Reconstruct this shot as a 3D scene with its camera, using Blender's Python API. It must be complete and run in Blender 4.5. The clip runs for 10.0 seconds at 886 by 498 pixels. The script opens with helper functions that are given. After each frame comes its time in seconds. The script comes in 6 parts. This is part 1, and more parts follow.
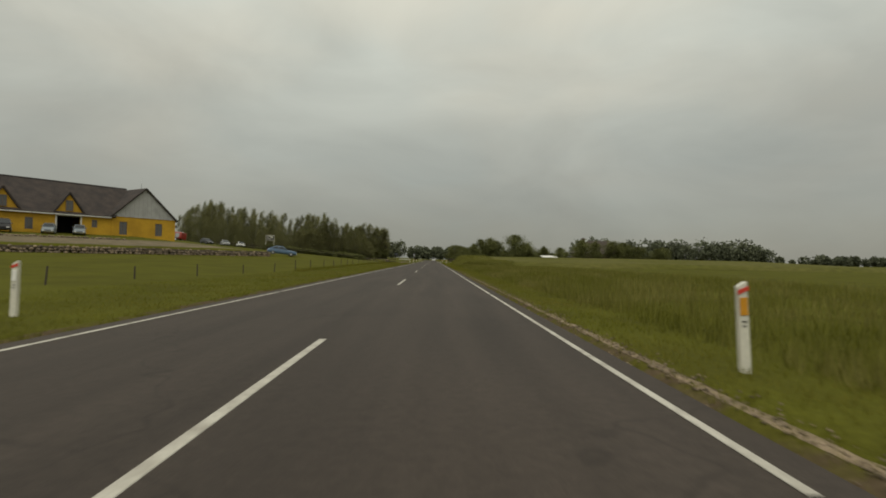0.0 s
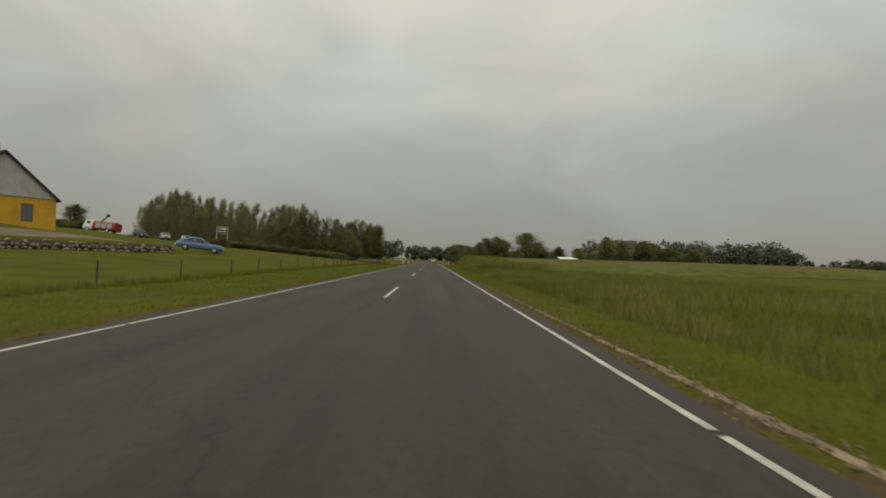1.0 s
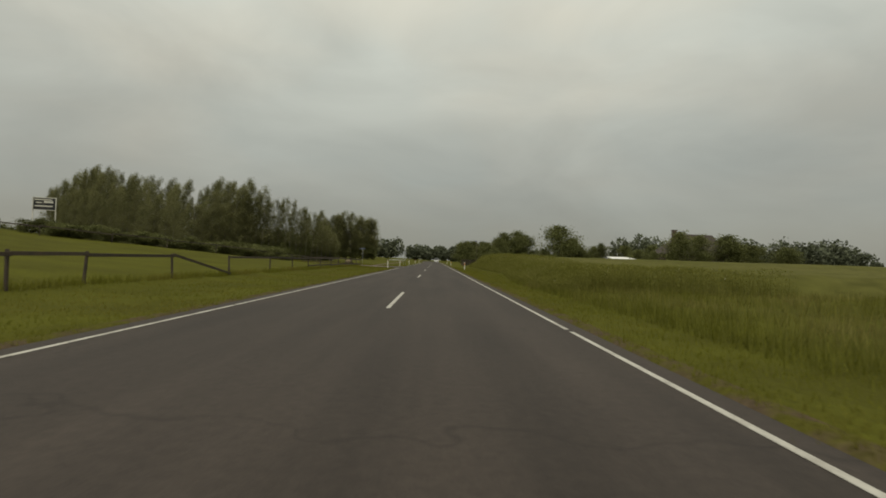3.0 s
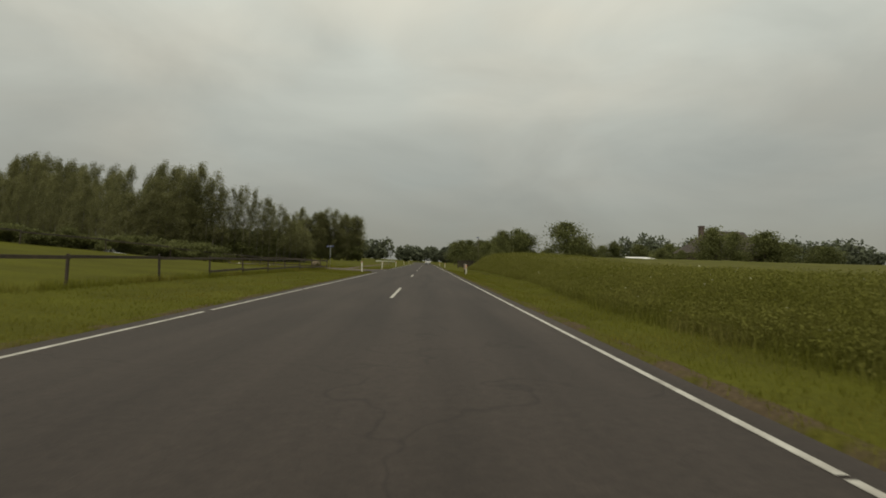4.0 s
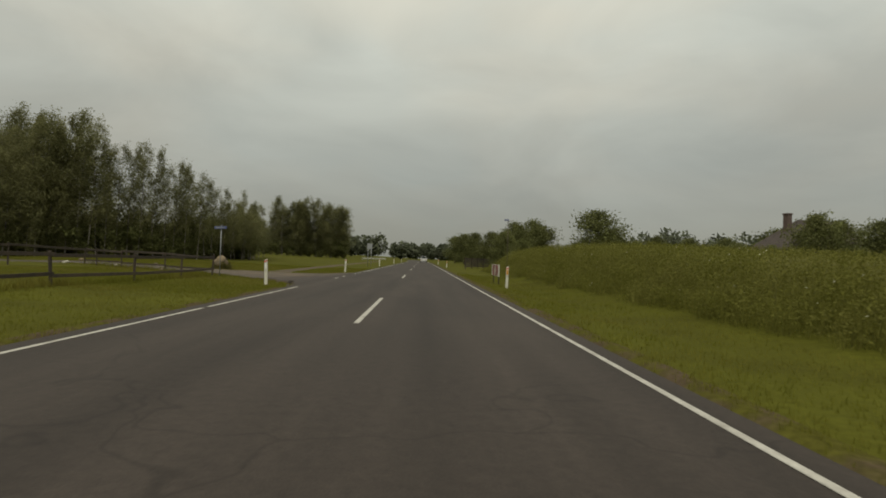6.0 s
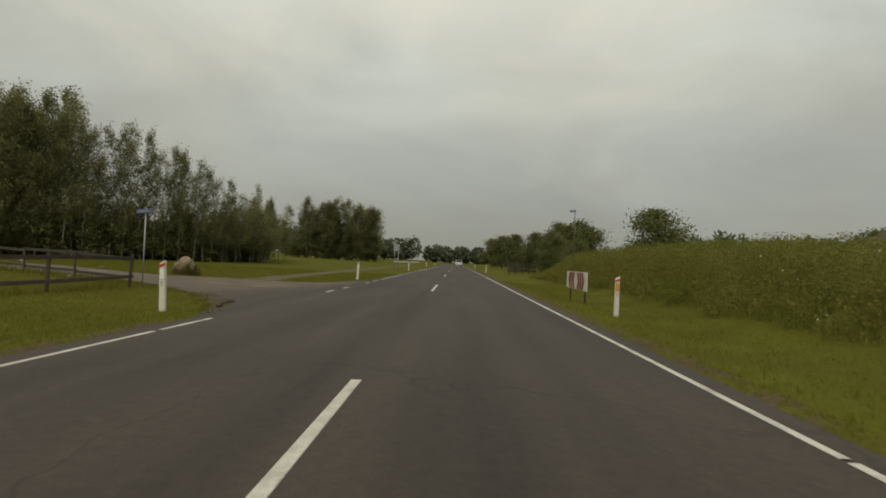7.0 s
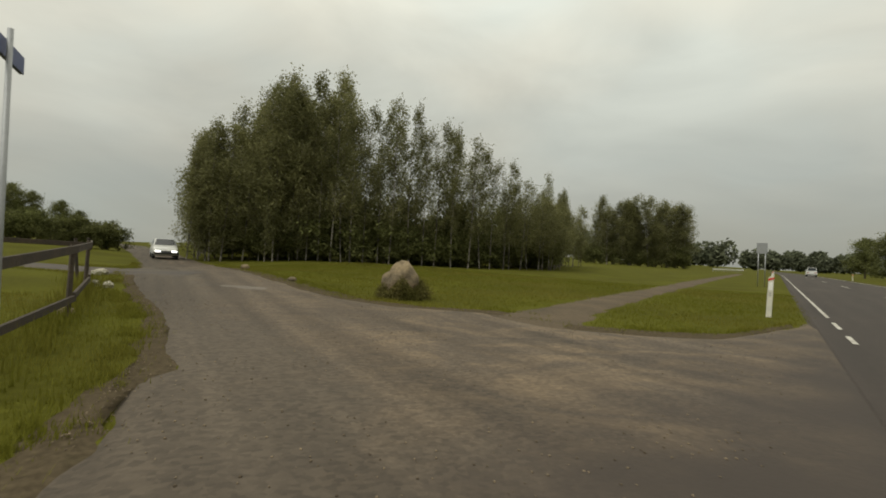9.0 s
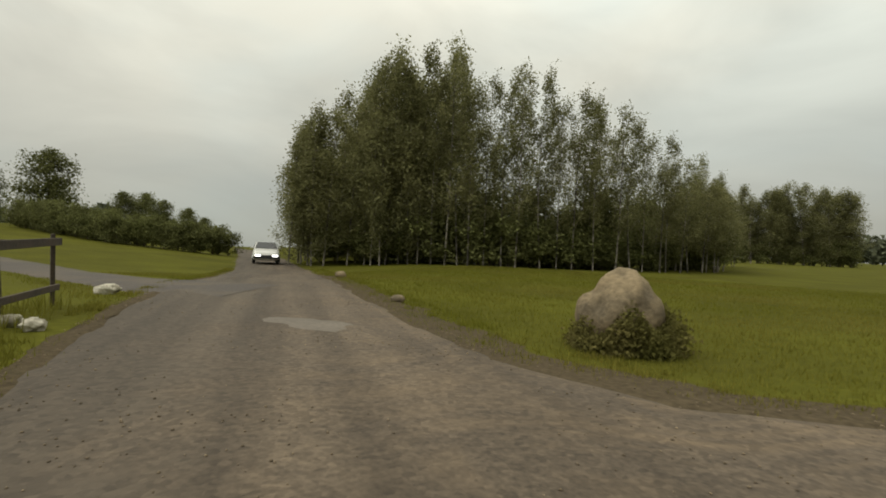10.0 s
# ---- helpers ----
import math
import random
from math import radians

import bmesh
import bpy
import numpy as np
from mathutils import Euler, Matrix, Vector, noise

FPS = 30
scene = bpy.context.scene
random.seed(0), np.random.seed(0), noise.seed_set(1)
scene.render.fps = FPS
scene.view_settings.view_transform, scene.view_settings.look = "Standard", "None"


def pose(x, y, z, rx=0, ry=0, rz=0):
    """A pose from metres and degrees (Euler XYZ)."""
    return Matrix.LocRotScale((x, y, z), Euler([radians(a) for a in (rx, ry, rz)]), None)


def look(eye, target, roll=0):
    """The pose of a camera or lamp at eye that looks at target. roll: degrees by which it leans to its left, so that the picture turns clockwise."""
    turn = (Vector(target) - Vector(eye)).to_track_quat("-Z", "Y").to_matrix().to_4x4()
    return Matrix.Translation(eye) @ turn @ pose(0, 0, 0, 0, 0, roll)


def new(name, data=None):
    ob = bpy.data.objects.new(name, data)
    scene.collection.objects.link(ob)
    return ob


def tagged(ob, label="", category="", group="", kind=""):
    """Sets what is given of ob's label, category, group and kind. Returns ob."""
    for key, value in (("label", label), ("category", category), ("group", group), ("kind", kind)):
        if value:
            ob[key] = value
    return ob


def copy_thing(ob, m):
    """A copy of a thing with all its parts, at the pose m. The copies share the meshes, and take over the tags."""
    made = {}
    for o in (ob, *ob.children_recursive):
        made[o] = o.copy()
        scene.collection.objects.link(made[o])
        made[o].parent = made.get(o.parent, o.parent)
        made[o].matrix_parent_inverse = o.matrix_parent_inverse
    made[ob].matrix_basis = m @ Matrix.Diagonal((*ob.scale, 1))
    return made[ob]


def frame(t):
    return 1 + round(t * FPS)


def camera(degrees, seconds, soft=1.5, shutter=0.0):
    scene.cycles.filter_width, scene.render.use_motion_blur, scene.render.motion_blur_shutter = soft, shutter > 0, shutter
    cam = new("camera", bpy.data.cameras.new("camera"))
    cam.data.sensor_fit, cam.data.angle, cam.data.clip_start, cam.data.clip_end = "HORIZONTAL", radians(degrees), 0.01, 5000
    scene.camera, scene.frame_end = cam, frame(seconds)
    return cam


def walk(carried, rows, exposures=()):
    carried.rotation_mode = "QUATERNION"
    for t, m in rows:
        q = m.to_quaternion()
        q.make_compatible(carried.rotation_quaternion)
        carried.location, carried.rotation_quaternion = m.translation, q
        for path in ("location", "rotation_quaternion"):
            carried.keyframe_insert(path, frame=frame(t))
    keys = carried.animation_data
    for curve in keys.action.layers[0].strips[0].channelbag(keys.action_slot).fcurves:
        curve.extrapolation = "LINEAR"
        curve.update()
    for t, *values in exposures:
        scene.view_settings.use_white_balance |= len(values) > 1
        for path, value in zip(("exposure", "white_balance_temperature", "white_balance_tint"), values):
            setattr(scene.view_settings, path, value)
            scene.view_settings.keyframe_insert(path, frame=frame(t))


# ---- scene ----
cam = camera(80.0, 10.0, soft=1.8, shutter=0.07)
PATH = [
    (0, (1.542, -26.682, 1.158), (1.577, -24.683, 1.197), 1.0),
    (0.5, (1.443, -12.214, 1.174), (1.484, -10.215, 1.218), 1.6),
    (1, (1.41, 2.553, 1.179), (1.449, 4.552, 1.221), 1.6),
    (1.5, (1.296, 15.629, 1.182), (1.334, 17.629, 1.219), 1.8),
    (2, (1.277, 28.335, 1.154), (1.306, 30.335, 1.189), 1.7),
    (2.5, (1.162, 39.656, 1.175), (1.183, 41.656, 1.213), 1.7),
    (4, (1.054, 67.845, 1.166), (1.116, 69.843, 1.214), 1.6),
    (4.5, (1.108, 76.271, 1.169), (1.178, 78.269, 1.216), 1.4),
    (5, (1.142, 84.332, 1.168), (1.216, 86.33, 1.214), 1.6),
    (5.5, (1.157, 90.835, 1.2), (1.238, 92.833, 1.242), 1.8),
    (6.8, (1.05, 105.1, 1.183), (1.069, 107.1, 1.22), 1.9),
    (7, (0.929, 107.085, 1.178), (0.877, 109.083, 1.227), 2.1),
    (7.5, (0.338, 111.214, 1.185), (0.069, 113.195, 1.232), 1.2),
    (8, (-1.138, 116.281, 1.201), (-1.702, 118.199, 1.246), 2.1),
    (8.5, (-2.792, 119.701, 1.173), (-3.604, 121.528, 1.214), 1.8),
    (9, (-4.586, 122.282, 1.132), (-5.656, 123.971, 1.161), 2.3),
    (9.5, (-7.249, 124.978, 1.182), (-8.499, 126.539, 1.192), 2.6),
    (10, (-9.68, 126.97, 1.097), (-11.068, 128.409, 1.117), 1.5),
]
walk(cam, [(t, look(eye, target, roll)) for t, eye, target, roll in PATH],
     exposures=[(0.0, 0.1), (6.0, 0.1), (7.5, 0.2), (8.5, 0.32), (9.3, 0.48), (10.0, 0.57)])

# ---- light ----
SUN_DIR = (radians(58), radians(200))  # elevation, compass turn of the hidden sun
world = bpy.data.worlds.new("overcast_sky")
scene.world = world
world.use_nodes = True
nt = world.node_tree
nt.nodes.clear()


def wn(kind, **kw):
    n = nt.nodes.new(kind)
    for key, value in kw.items():
        if key == "op":
            n.operation = value
        elif key == "blend":
            n.blend_type = value
        elif key == "data":
            n.data_type = value
    return n


w_out = wn("ShaderNodeOutputWorld")
w_bg = wn("ShaderNodeBackground")
w_coord = wn("ShaderNodeTexCoord")
w_sep = wn("ShaderNodeSeparateXYZ")
w_ramp = wn("ShaderNodeValToRGB")
w_map = wn("ShaderNodeMapping")
w_map.inputs["Scale"].default_value = (1.0, 1.0, 2.6)
w_noise = wn("ShaderNodeTexNoise")
w_noise.inputs["Scale"].default_value = 2.3
w_noise.inputs["Detail"].default_value = 6.0
w_noise.inputs["Roughness"].default_value = 0.52
w_noise.inputs["Distortion"].default_value = 0.5
w_tint_noise = wn("ShaderNodeTexNoise")
w_tint_noise.inputs["Scale"].default_value = 1.7
w_tint_noise.inputs["Detail"].default_value = 3.0
w_tint_range = wn("ShaderNodeMapRange")
w_tint_range.inputs["From Min"].default_value = 0.46
w_tint_range.inputs["From Max"].default_value = 0.66
w_tint = wn("ShaderNodeMix", data="RGBA", blend="MIX")
w_tint.inputs["A"].default_value = (1.03, 1.005, 0.965, 1)
w_tint.inputs["B"].default_value = (0.965, 0.995, 1.0, 1)
w_tinted = wn("ShaderNodeMix", data="RGBA", blend="MULTIPLY")
w_tinted.inputs["Factor"].default_value = 1.0
w_nr = wn("ShaderNodeMapRange")
w_nr.inputs["From Min"].default_value = 0.3
w_nr.inputs["From Max"].default_value = 0.7
w_nr.inputs["To Min"].default_value = 0.87
w_nr.inputs["To Max"].default_value = 1.15
w_sky = wn("ShaderNodeTexSky")
w_sky.sky_type = "NISHITA"
w_sky.sun_disc = False
w_sky.sun_elevation, w_sky.sun_rotation = SUN_DIR
w_mul = wn("ShaderNodeMix", data="RGBA", blend="MULTIPLY")
w_mul.inputs["Factor"].default_value = 1.0
w_skys = wn("ShaderNodeMix", data="RGBA", blend="MULTIPLY")
w_skys.inputs["Factor"].default_value = 1.0
w_skys.inputs["B"].default_value = (0.1, 0.1, 0.1, 1)
w_mix = wn("ShaderNodeMix", data="RGBA", blend="MIX")
w_mix.inputs["Factor"].default_value = 0.93
ramp = w_ramp.color_ramp
ramp.elements[0].position, ramp.elements[0].color = 0.0, (0.236, 0.241, 0.214, 1)
ramp.elements[1].position, ramp.elements[1].color = 1.0, (1.06, 1.05, 0.93, 1)
for p, c in ((0.1, (0.302, 0.304, 0.266)), (0.24, (0.432, 0.43, 0.37)), (0.42, (0.60, 0.60, 0.52))):
    e = ramp.elements.new(p)
    e.color = (*c, 1)
L = nt.links.new
L(w_coord.outputs["Generated"], w_sep.inputs[0])
L(w_sep.outputs["Z"], w_ramp.inputs[0])
L(w_coord.outputs["Generated"], w_map.inputs["Vector"])
L(w_map.outputs[0], w_noise.inputs["Vector"])
L(w_noise.outputs["Fac"], w_nr.inputs["Value"])
L(w_ramp.outputs["Color"], w_mul.inputs["A"])
L(w_nr.outputs["Result"], w_mul.inputs["B"])
L(w_sky.outputs[0], w_skys.inputs["A"])
L(w_skys.outputs["Result"], w_mix.inputs["A"])
L(w_map.outputs[0], w_tint_noise.inputs["Vector"])
L(w_tint_noise.outputs["Fac"], w_tint_range.inputs["Value"])
L(w_tint_range.outputs["Result"], w_tint.inputs["Factor"])
L(w_mul.outputs["Result"], w_tinted.inputs["A"])
L(w_tint.outputs["Result"], w_tinted.inputs["B"])
L(w_tinted.outputs["Result"], w_mix.inputs["B"])
L(w_mix.outputs["Result"], w_bg.inputs["Color"])
w_bg.inputs["Strength"].default_value = 1.0
L(w_bg.outputs[0], w_out.inputs[0])

sun_data = bpy.data.lights.new("sun", "SUN")
sun_data.energy, sun_data.angle, sun_data.color = 1.1, radians(40), (1.0, 0.97, 0.9)
sun = new("sun", sun_data)
sun.matrix_world = look((0, 0, 60), (0 + 20 * math.sin(SUN_DIR[1]) * -1, 30, 20))

# ---- materials ----


def material(name, colour, rough=0.8, vary=0.25, scale=4.0, fine=40.0, bump=0.2, metal=0.0, second=None, amount=0.5, island=0.0, random_=0.0, patch=0.6, spec=0.4, emit=None, trans=0.0):
    """A surface with broad and fine colour variation, fine relief and optional per-piece changes."""
    m = bpy.data.materials.new(name)
    m.use_nodes = True
    t = m.node_tree
    b = t.nodes["Principled BSDF"]
    b.inputs["Roughness"].default_value, b.inputs["Metallic"].default_value = rough, metal
    b.inputs["Specular IOR Level"].default_value = spec
    co = t.nodes.new("ShaderNodeTexCoord")
    broad = t.nodes.new("ShaderNodeTexNoise")
    broad.inputs["Scale"].default_value, broad.inputs["Detail"].default_value = scale, 5
    grain = t.nodes.new("ShaderNodeTexNoise")
    grain.inputs["Scale"].default_value, grain.inputs["Detail"].default_value = fine, 3
    geo = t.nodes.new("ShaderNodeNewGeometry")
    for n in (broad, grain):
        t.links.new(geo.outputs["Position"] if island >= 0 else co.outputs["Object"], n.inputs["Vector"])
    mix = t.nodes.new("ShaderNodeMix")
    mix.data_type = "RGBA"
    mix.inputs["A"].default_value = (*colour, 1)
    mix.inputs["B"].default_value = (*(second or tuple(c * (1 - vary) for c in colour)), 1)
    rng = t.nodes.new("ShaderNodeMapRange")
    rng.inputs["From Min"].default_value, rng.inputs["From Max"].default_value = amount - patch / 4, amount + patch / 4
    t.links.new(broad.outputs["Fac"], rng.inputs["Value"])
    t.links.new(rng.outputs["Result"], mix.inputs["Factor"])
    hsv = t.nodes.new("ShaderNodeHueSaturation")
    t.links.new(mix.outputs["Result"], hsv.inputs["Color"])
    val = t.nodes.new("ShaderNodeMapRange")
    val.inputs["From Min"].default_value, val.inputs["From Max"].default_value = 0.25, 0.75
    val.inputs["To Min"].default_value, val.inputs["To Max"].default_value = 1 - vary, 1 + vary
    t.links.new(grain.outputs["Fac"], val.inputs["Value"])
    last = val.outputs["Result"]
    for source, weight in ((geo.outputs["Random Per Island"], abs(island)), (None, random_)):
        if not weight:
            continue
        if source is None:
            source = t.nodes.new("ShaderNodeObjectInfo").outputs["Random"]
        r = t.nodes.new("ShaderNodeMapRange")
        r.inputs["To Min"].default_value, r.inputs["To Max"].default_value = 1 - weight, 1 + weight
        t.links.new(source, r.inputs["Value"])
        mul = t.nodes.new("ShaderNodeMath")
        mul.operation = "MULTIPLY"
        t.links.new(last, mul.inputs[0])
        t.links.new(r.outputs["Result"], mul.inputs[1])
        last = mul.outputs[0]
    t.links.new(last, hsv.inputs["Value"])
    t.links.new(hsv.outputs["Color"], b.inputs["Base Color"])
    if bump:
        bn = t.nodes.new("ShaderNodeBump")
        bn.inputs["Strength"].default_value, bn.inputs["Distance"].default_value = bump, 0.02
        t.links.new(grain.outputs["Fac"], bn.inputs["Height"])
        t.links.new(bn.outputs["Normal"], b.inputs["Normal"])
    if trans:
        out = t.nodes["Material Output"]
        tr = t.nodes.new("ShaderNodeBsdfTranslucent")
        t.links.new(hsv.outputs["Color"], tr.inputs["Color"])
        sh = t.nodes.new("ShaderNodeMixShader")
        sh.inputs[0].default_value = trans
        t.links.new(b.outputs[0], sh.inputs[1])
        t.links.new(tr.outputs[0], sh.inputs[2])
        t.links.new(sh.outputs[0], out.inputs[0])
    if emit:
        b.inputs["Emission Color"].default_value = (*emit[:3], 1)
        b.inputs["Emission Strength"].default_value = emit[3]
    return m


def glass_dark(name, colour=(0.02, 0.025, 0.028)):
    m = bpy.data.materials.new(name)
    m.use_nodes = True
    b = m.node_tree.nodes["Principled BSDF"]
    b.inputs["Base Color"].default_value = (*colour, 1)
    b.inputs["Roughness"].default_value = 0.06
    b.inputs["Specular IOR Level"].default_value = 0.6
    return m


M_GRASS_GROUND = material("turf", (0.08, 0.081, 0.011), 0.95, 0.2, 0.35, 9.0, 0.5, second=(0.062, 0.061, 0.0095), patch=0.5, spec=0.03)
M_ASPHALT = material("asphalt", (0.044, 0.0345, 0.0272), 0.8, 0.16, 0.22, 55.0, 0.25, second=(0.0375, 0.0295, 0.0235), patch=0.7, spec=0.25)


def road_wear(m):
    """Wheel tracks along the road, long worn streaks and scattered tar seams."""
    t = m.node_tree
    b = t.nodes["Principled BSDF"]
    old = b.inputs["Base Color"].links[0].from_socket
    geo = t.nodes.new("ShaderNodeNewGeometry")
    mp = t.nodes.new("ShaderNodeMapping")
    mp.inputs["Scale"].default_value = (1.3, 0.07, 1.0)
    t.links.new(geo.outputs["Position"], mp.inputs["Vector"])
    streak = t.nodes.new("ShaderNodeTexNoise")
    streak.inputs["Scale"].default_value, streak.inputs["Detail"].default_value = 1.0, 5
    t.links.new(mp.outputs[0], streak.inputs["Vector"])
    stone = t.nodes.new("ShaderNodeTexNoise")
    stone.inputs["Scale"].default_value, stone.inputs["Detail"].default_value = 9.0, 4
    stone.inputs["Roughness"].default_value = 0.75
    t.links.new(geo.outputs["Position"], stone.inputs["Vector"])
    vor = t.nodes.new("ShaderNodeTexVoronoi")
    vor.feature = "DISTANCE_TO_EDGE"
    vor.inputs["Scale"].default_value = 0.16
    bend_n = t.nodes.new("ShaderNodeTexNoise")
    bend_n.inputs["Scale"].default_value = 0.9
    t.links.new(geo.outputs["Position"], bend_n.inputs["Vector"])
    shift = t.nodes.new("ShaderNodeMix")
    shift.data_type, shift.blend_type = "RGBA", "LINEAR_LIGHT"
    shift.inputs["Factor"].default_value = 0.9
    t.links.new(geo.outputs["Position"], shift.inputs["A"])
    t.links.new(bend_n.outputs["Color"], shift.inputs["B"])
    t.links.new(shift.outputs["Result"], vor.inputs["Vector"])
    crack = t.nodes.new("ShaderNodeMapRange")
    crack.inputs["From Min"].default_value, crack.inputs["From Max"].default_value = 0.0, 0.006
    crack.inputs["To Min"].default_value, crack.inputs["To Max"].default_value = 0.72, 1.0
    t.links.new(vor.outputs["Distance"], crack.inputs["Value"])
    r1, r2 = t.nodes.new("ShaderNodeMapRange"), t.nodes.new("ShaderNodeMapRange")
    for r, n, lo, hi in ((r1, streak, 0.74, 1.22), (r2, stone, 0.8, 1.2)):
        r.inputs["From Min"].default_value, r.inputs["From Max"].default_value = 0.3, 0.7
        r.inputs["To Min"].default_value, r.inputs["To Max"].default_value = lo, hi
        t.links.new(n.outputs["Fac"], r.inputs["Value"])
    m1, m2 = t.nodes.new("ShaderNodeMath"), t.nodes.new("ShaderNodeMath")
    m1.operation = m2.operation = "MULTIPLY"
    t.links.new(r1.outputs[0], m1.inputs[0])
    t.links.new(r2.outputs[0], m1.inputs[1])
    t.links.new(m1.outputs[0], m2.inputs[0])
    t.links.new(crack.outputs[0], m2.inputs[1])
    mul = t.nodes.new("ShaderNodeMix")
    mul.data_type, mul.blend_type = "RGBA", "MULTIPLY"
    mul.inputs["Factor"].default_value = 1.0
    t.links.new(old, mul.inputs["A"])
    t.links.new(m2.outputs[0], mul.inputs["B"])
    t.links.new(mul.outputs["Result"], b.inputs["Base Color"])


road_wear(M_ASPHALT)
M_TRACK = material("worn_track", (0.084, 0.065, 0.045), 0.85, 0.34, 0.6, 30.0, 0.25, second=(0.07, 0.054, 0.037), patch=0.5, spec=0.3)


def wear_towards_road(m, colour):
    """Lets the track's surface change unevenly into the road's asphalt where the two meet."""
    t = m.node_tree
    b = t.nodes["Principled BSDF"]
    old = b.inputs["Base Color"].links[0].from_socket
    geo, sep = t.nodes.new("ShaderNodeNewGeometry"), t.nodes.new("ShaderNodeSeparateXYZ")
    t.links.new(geo.outputs["Position"], sep.inputs[0])
    n = t.nodes.new("ShaderNodeTexNoise")
    n.inputs["Scale"].default_value, n.inputs["Detail"].default_value = 0.7, 6
    t.links.new(geo.outputs["Position"], n.inputs["Vector"])
    add = t.nodes.new("ShaderNodeMath")
    add.operation, add.inputs[1].default_value = "MULTIPLY_ADD", 4.0
    slant = t.nodes.new("ShaderNodeMath")
    slant.operation, slant.inputs[1].default_value = "MULTIPLY_ADD", -0.2
    t.links.new(sep.outputs["Y"], slant.inputs[0])
    t.links.new(sep.outputs["X"], slant.inputs[2])
    t.links.new(n.outputs["Fac"], add.inputs[0])
    t.links.new(slant.outputs[0], add.inputs[2])
    r = t.nodes.new("ShaderNodeMapRange")
    r.interpolation_type = "SMOOTHSTEP"
    r.inputs["From Min"].default_value, r.inputs["From Max"].default_value = -4.9 - 0.2 * 126.5, -1.7 - 0.2 * 126.5
    t.links.new(add.outputs[0], r.inputs["Value"])
    mix = t.nodes.new("ShaderNodeMix")
    mix.data_type = "RGBA"
    mix.inputs["B"].default_value = (*colour, 1)
    t.links.new(old, mix.inputs["A"])
    t.links.new(r.outputs["Result"], mix.inputs["Factor"])
    t.links.new(mix.outputs["Result"], b.inputs["Base Color"])


def washed_sand(m, colour, grey):
    """A worn grey lane that turns into the drive, and streaks of pale sand that rain has washed along the track's far side."""
    t = m.node_tree
    b = t.nodes["Principled BSDF"]
    old = b.inputs["Base Color"].links[0].from_socket
    geo, sep = t.nodes.new("ShaderNodeNewGeometry"), t.nodes.new("ShaderNodeSeparateXYZ")
    t.links.new(geo.outputs["Position"], sep.inputs[0])
    mp = t.nodes.new("ShaderNodeMapping")
    mp.vector_type = "TEXTURE"
    mp.inputs["Rotation"].default_value = (0, 0, radians(34))
    mp.inputs["Scale"].default_value = (1.5, 1.1, 1.0)
    t.links.new(geo.outputs["Position"], mp.inputs["Vector"])
    n = t.nodes.new("ShaderNodeTexNoise")
    n.inputs["Scale"].default_value, n.inputs["Detail"].default_value = 1.0, 7
    n.inputs["Roughness"].default_value, n.inputs["Distortion"].default_value = 0.62, 1.4
    t.links.new(mp.outputs[0], n.inputs["Vector"])
    r = t.nodes.new("ShaderNodeMapRange")
    r.interpolation_type = "SMOOTHSTEP"
    r.inputs["From Min"].default_value, r.inputs["From Max"].default_value = 0.36, 0.66
    t.links.new(n.outputs["Fac"], r.inputs["Value"])
    where = t.nodes.new("ShaderNodeMapRange")
    where.inputs["From Min"].default_value, where.inputs["From Max"].default_value = -19.0, -8.5
    where.inputs["To Min"].default_value = 0.25
    t.links.new(sep.outputs["X"], where.inputs["Value"])
    f = t.nodes.new("ShaderNodeMath")
    f.operation = "MULTIPLY"
    t.links.new(r.outputs[0], f.inputs[0])
    t.links.new(where.outputs[0], f.inputs[1])
    ax, ay = t.nodes.new("ShaderNodeMath"), t.nodes.new("ShaderNodeMath")
    ax.operation = ay.operation = "MULTIPLY_ADD"
    ax.inputs[1].default_value, ax.inputs[2].default_value = 0.468, 0.468 * 9.05 - 0.883 * 124.28
    ay.inputs[1].default_value = 0.883
    t.links.new(sep.outputs["X"], ax.inputs[0])
    t.links.new(sep.outputs["Y"], ay.inputs[0])
    t.links.new(ax.outputs[0], ay.inputs[2])
    wob = t.nodes.new("ShaderNodeTexNoise")
    wob.inputs["Scale"].default_value, wob.inputs["Detail"].default_value = 0.75, 6
    wob.inputs["Roughness"].default_value = 0.62
    t.links.new(geo.outputs["Position"], wob.inputs["Vector"])
    across = t.nodes.new("ShaderNodeMath")
    across.operation, across.inputs[1].default_value = "MULTIPLY_ADD", 3.4
    t.links.new(wob.outputs["Fac"], across.inputs[0])
    t.links.new(ay.outputs[0], across.inputs[2])
    sandy, tarred = t.nodes.new("ShaderNodeMapRange"), t.nodes.new("ShaderNodeMapRange")
    for k, lo, hi in ((sandy, 3.0, 5.2), (tarred, 3.9, 3.1)):
        k.interpolation_type = "SMOOTHSTEP"
        k.inputs["From Min"].default_value, k.inputs["From Max"].default_value = lo, hi
        t.links.new(across.outputs[0], k.inputs["Value"])
    f2 = t.nodes.new("ShaderNodeMath")
    f2.operation = "MULTIPLY"
    t.links.new(f.outputs[0], f2.inputs[0])
    t.links.new(sandy.outputs[0], f2.inputs[1])
    tar = t.nodes.new("ShaderNodeMix")
    tar.data_type = "RGBA"
    tar.inputs["B"].default_value = (*grey, 1)
    t.links.new(old, tar.inputs["A"])
    t.links.new(tarred.outputs[0], tar.inputs["Factor"])
    mix = t.nodes.new("ShaderNodeMix")
    mix.data_type = "RGBA"
    mix.inputs["B"].default_value = (*colour, 1)
    t.links.new(tar.outputs["Result"], mix.inputs["A"])
    t.links.new(f2.outputs[0], mix.inputs["Factor"])
    lane = t.nodes.new("ShaderNodeMapping")
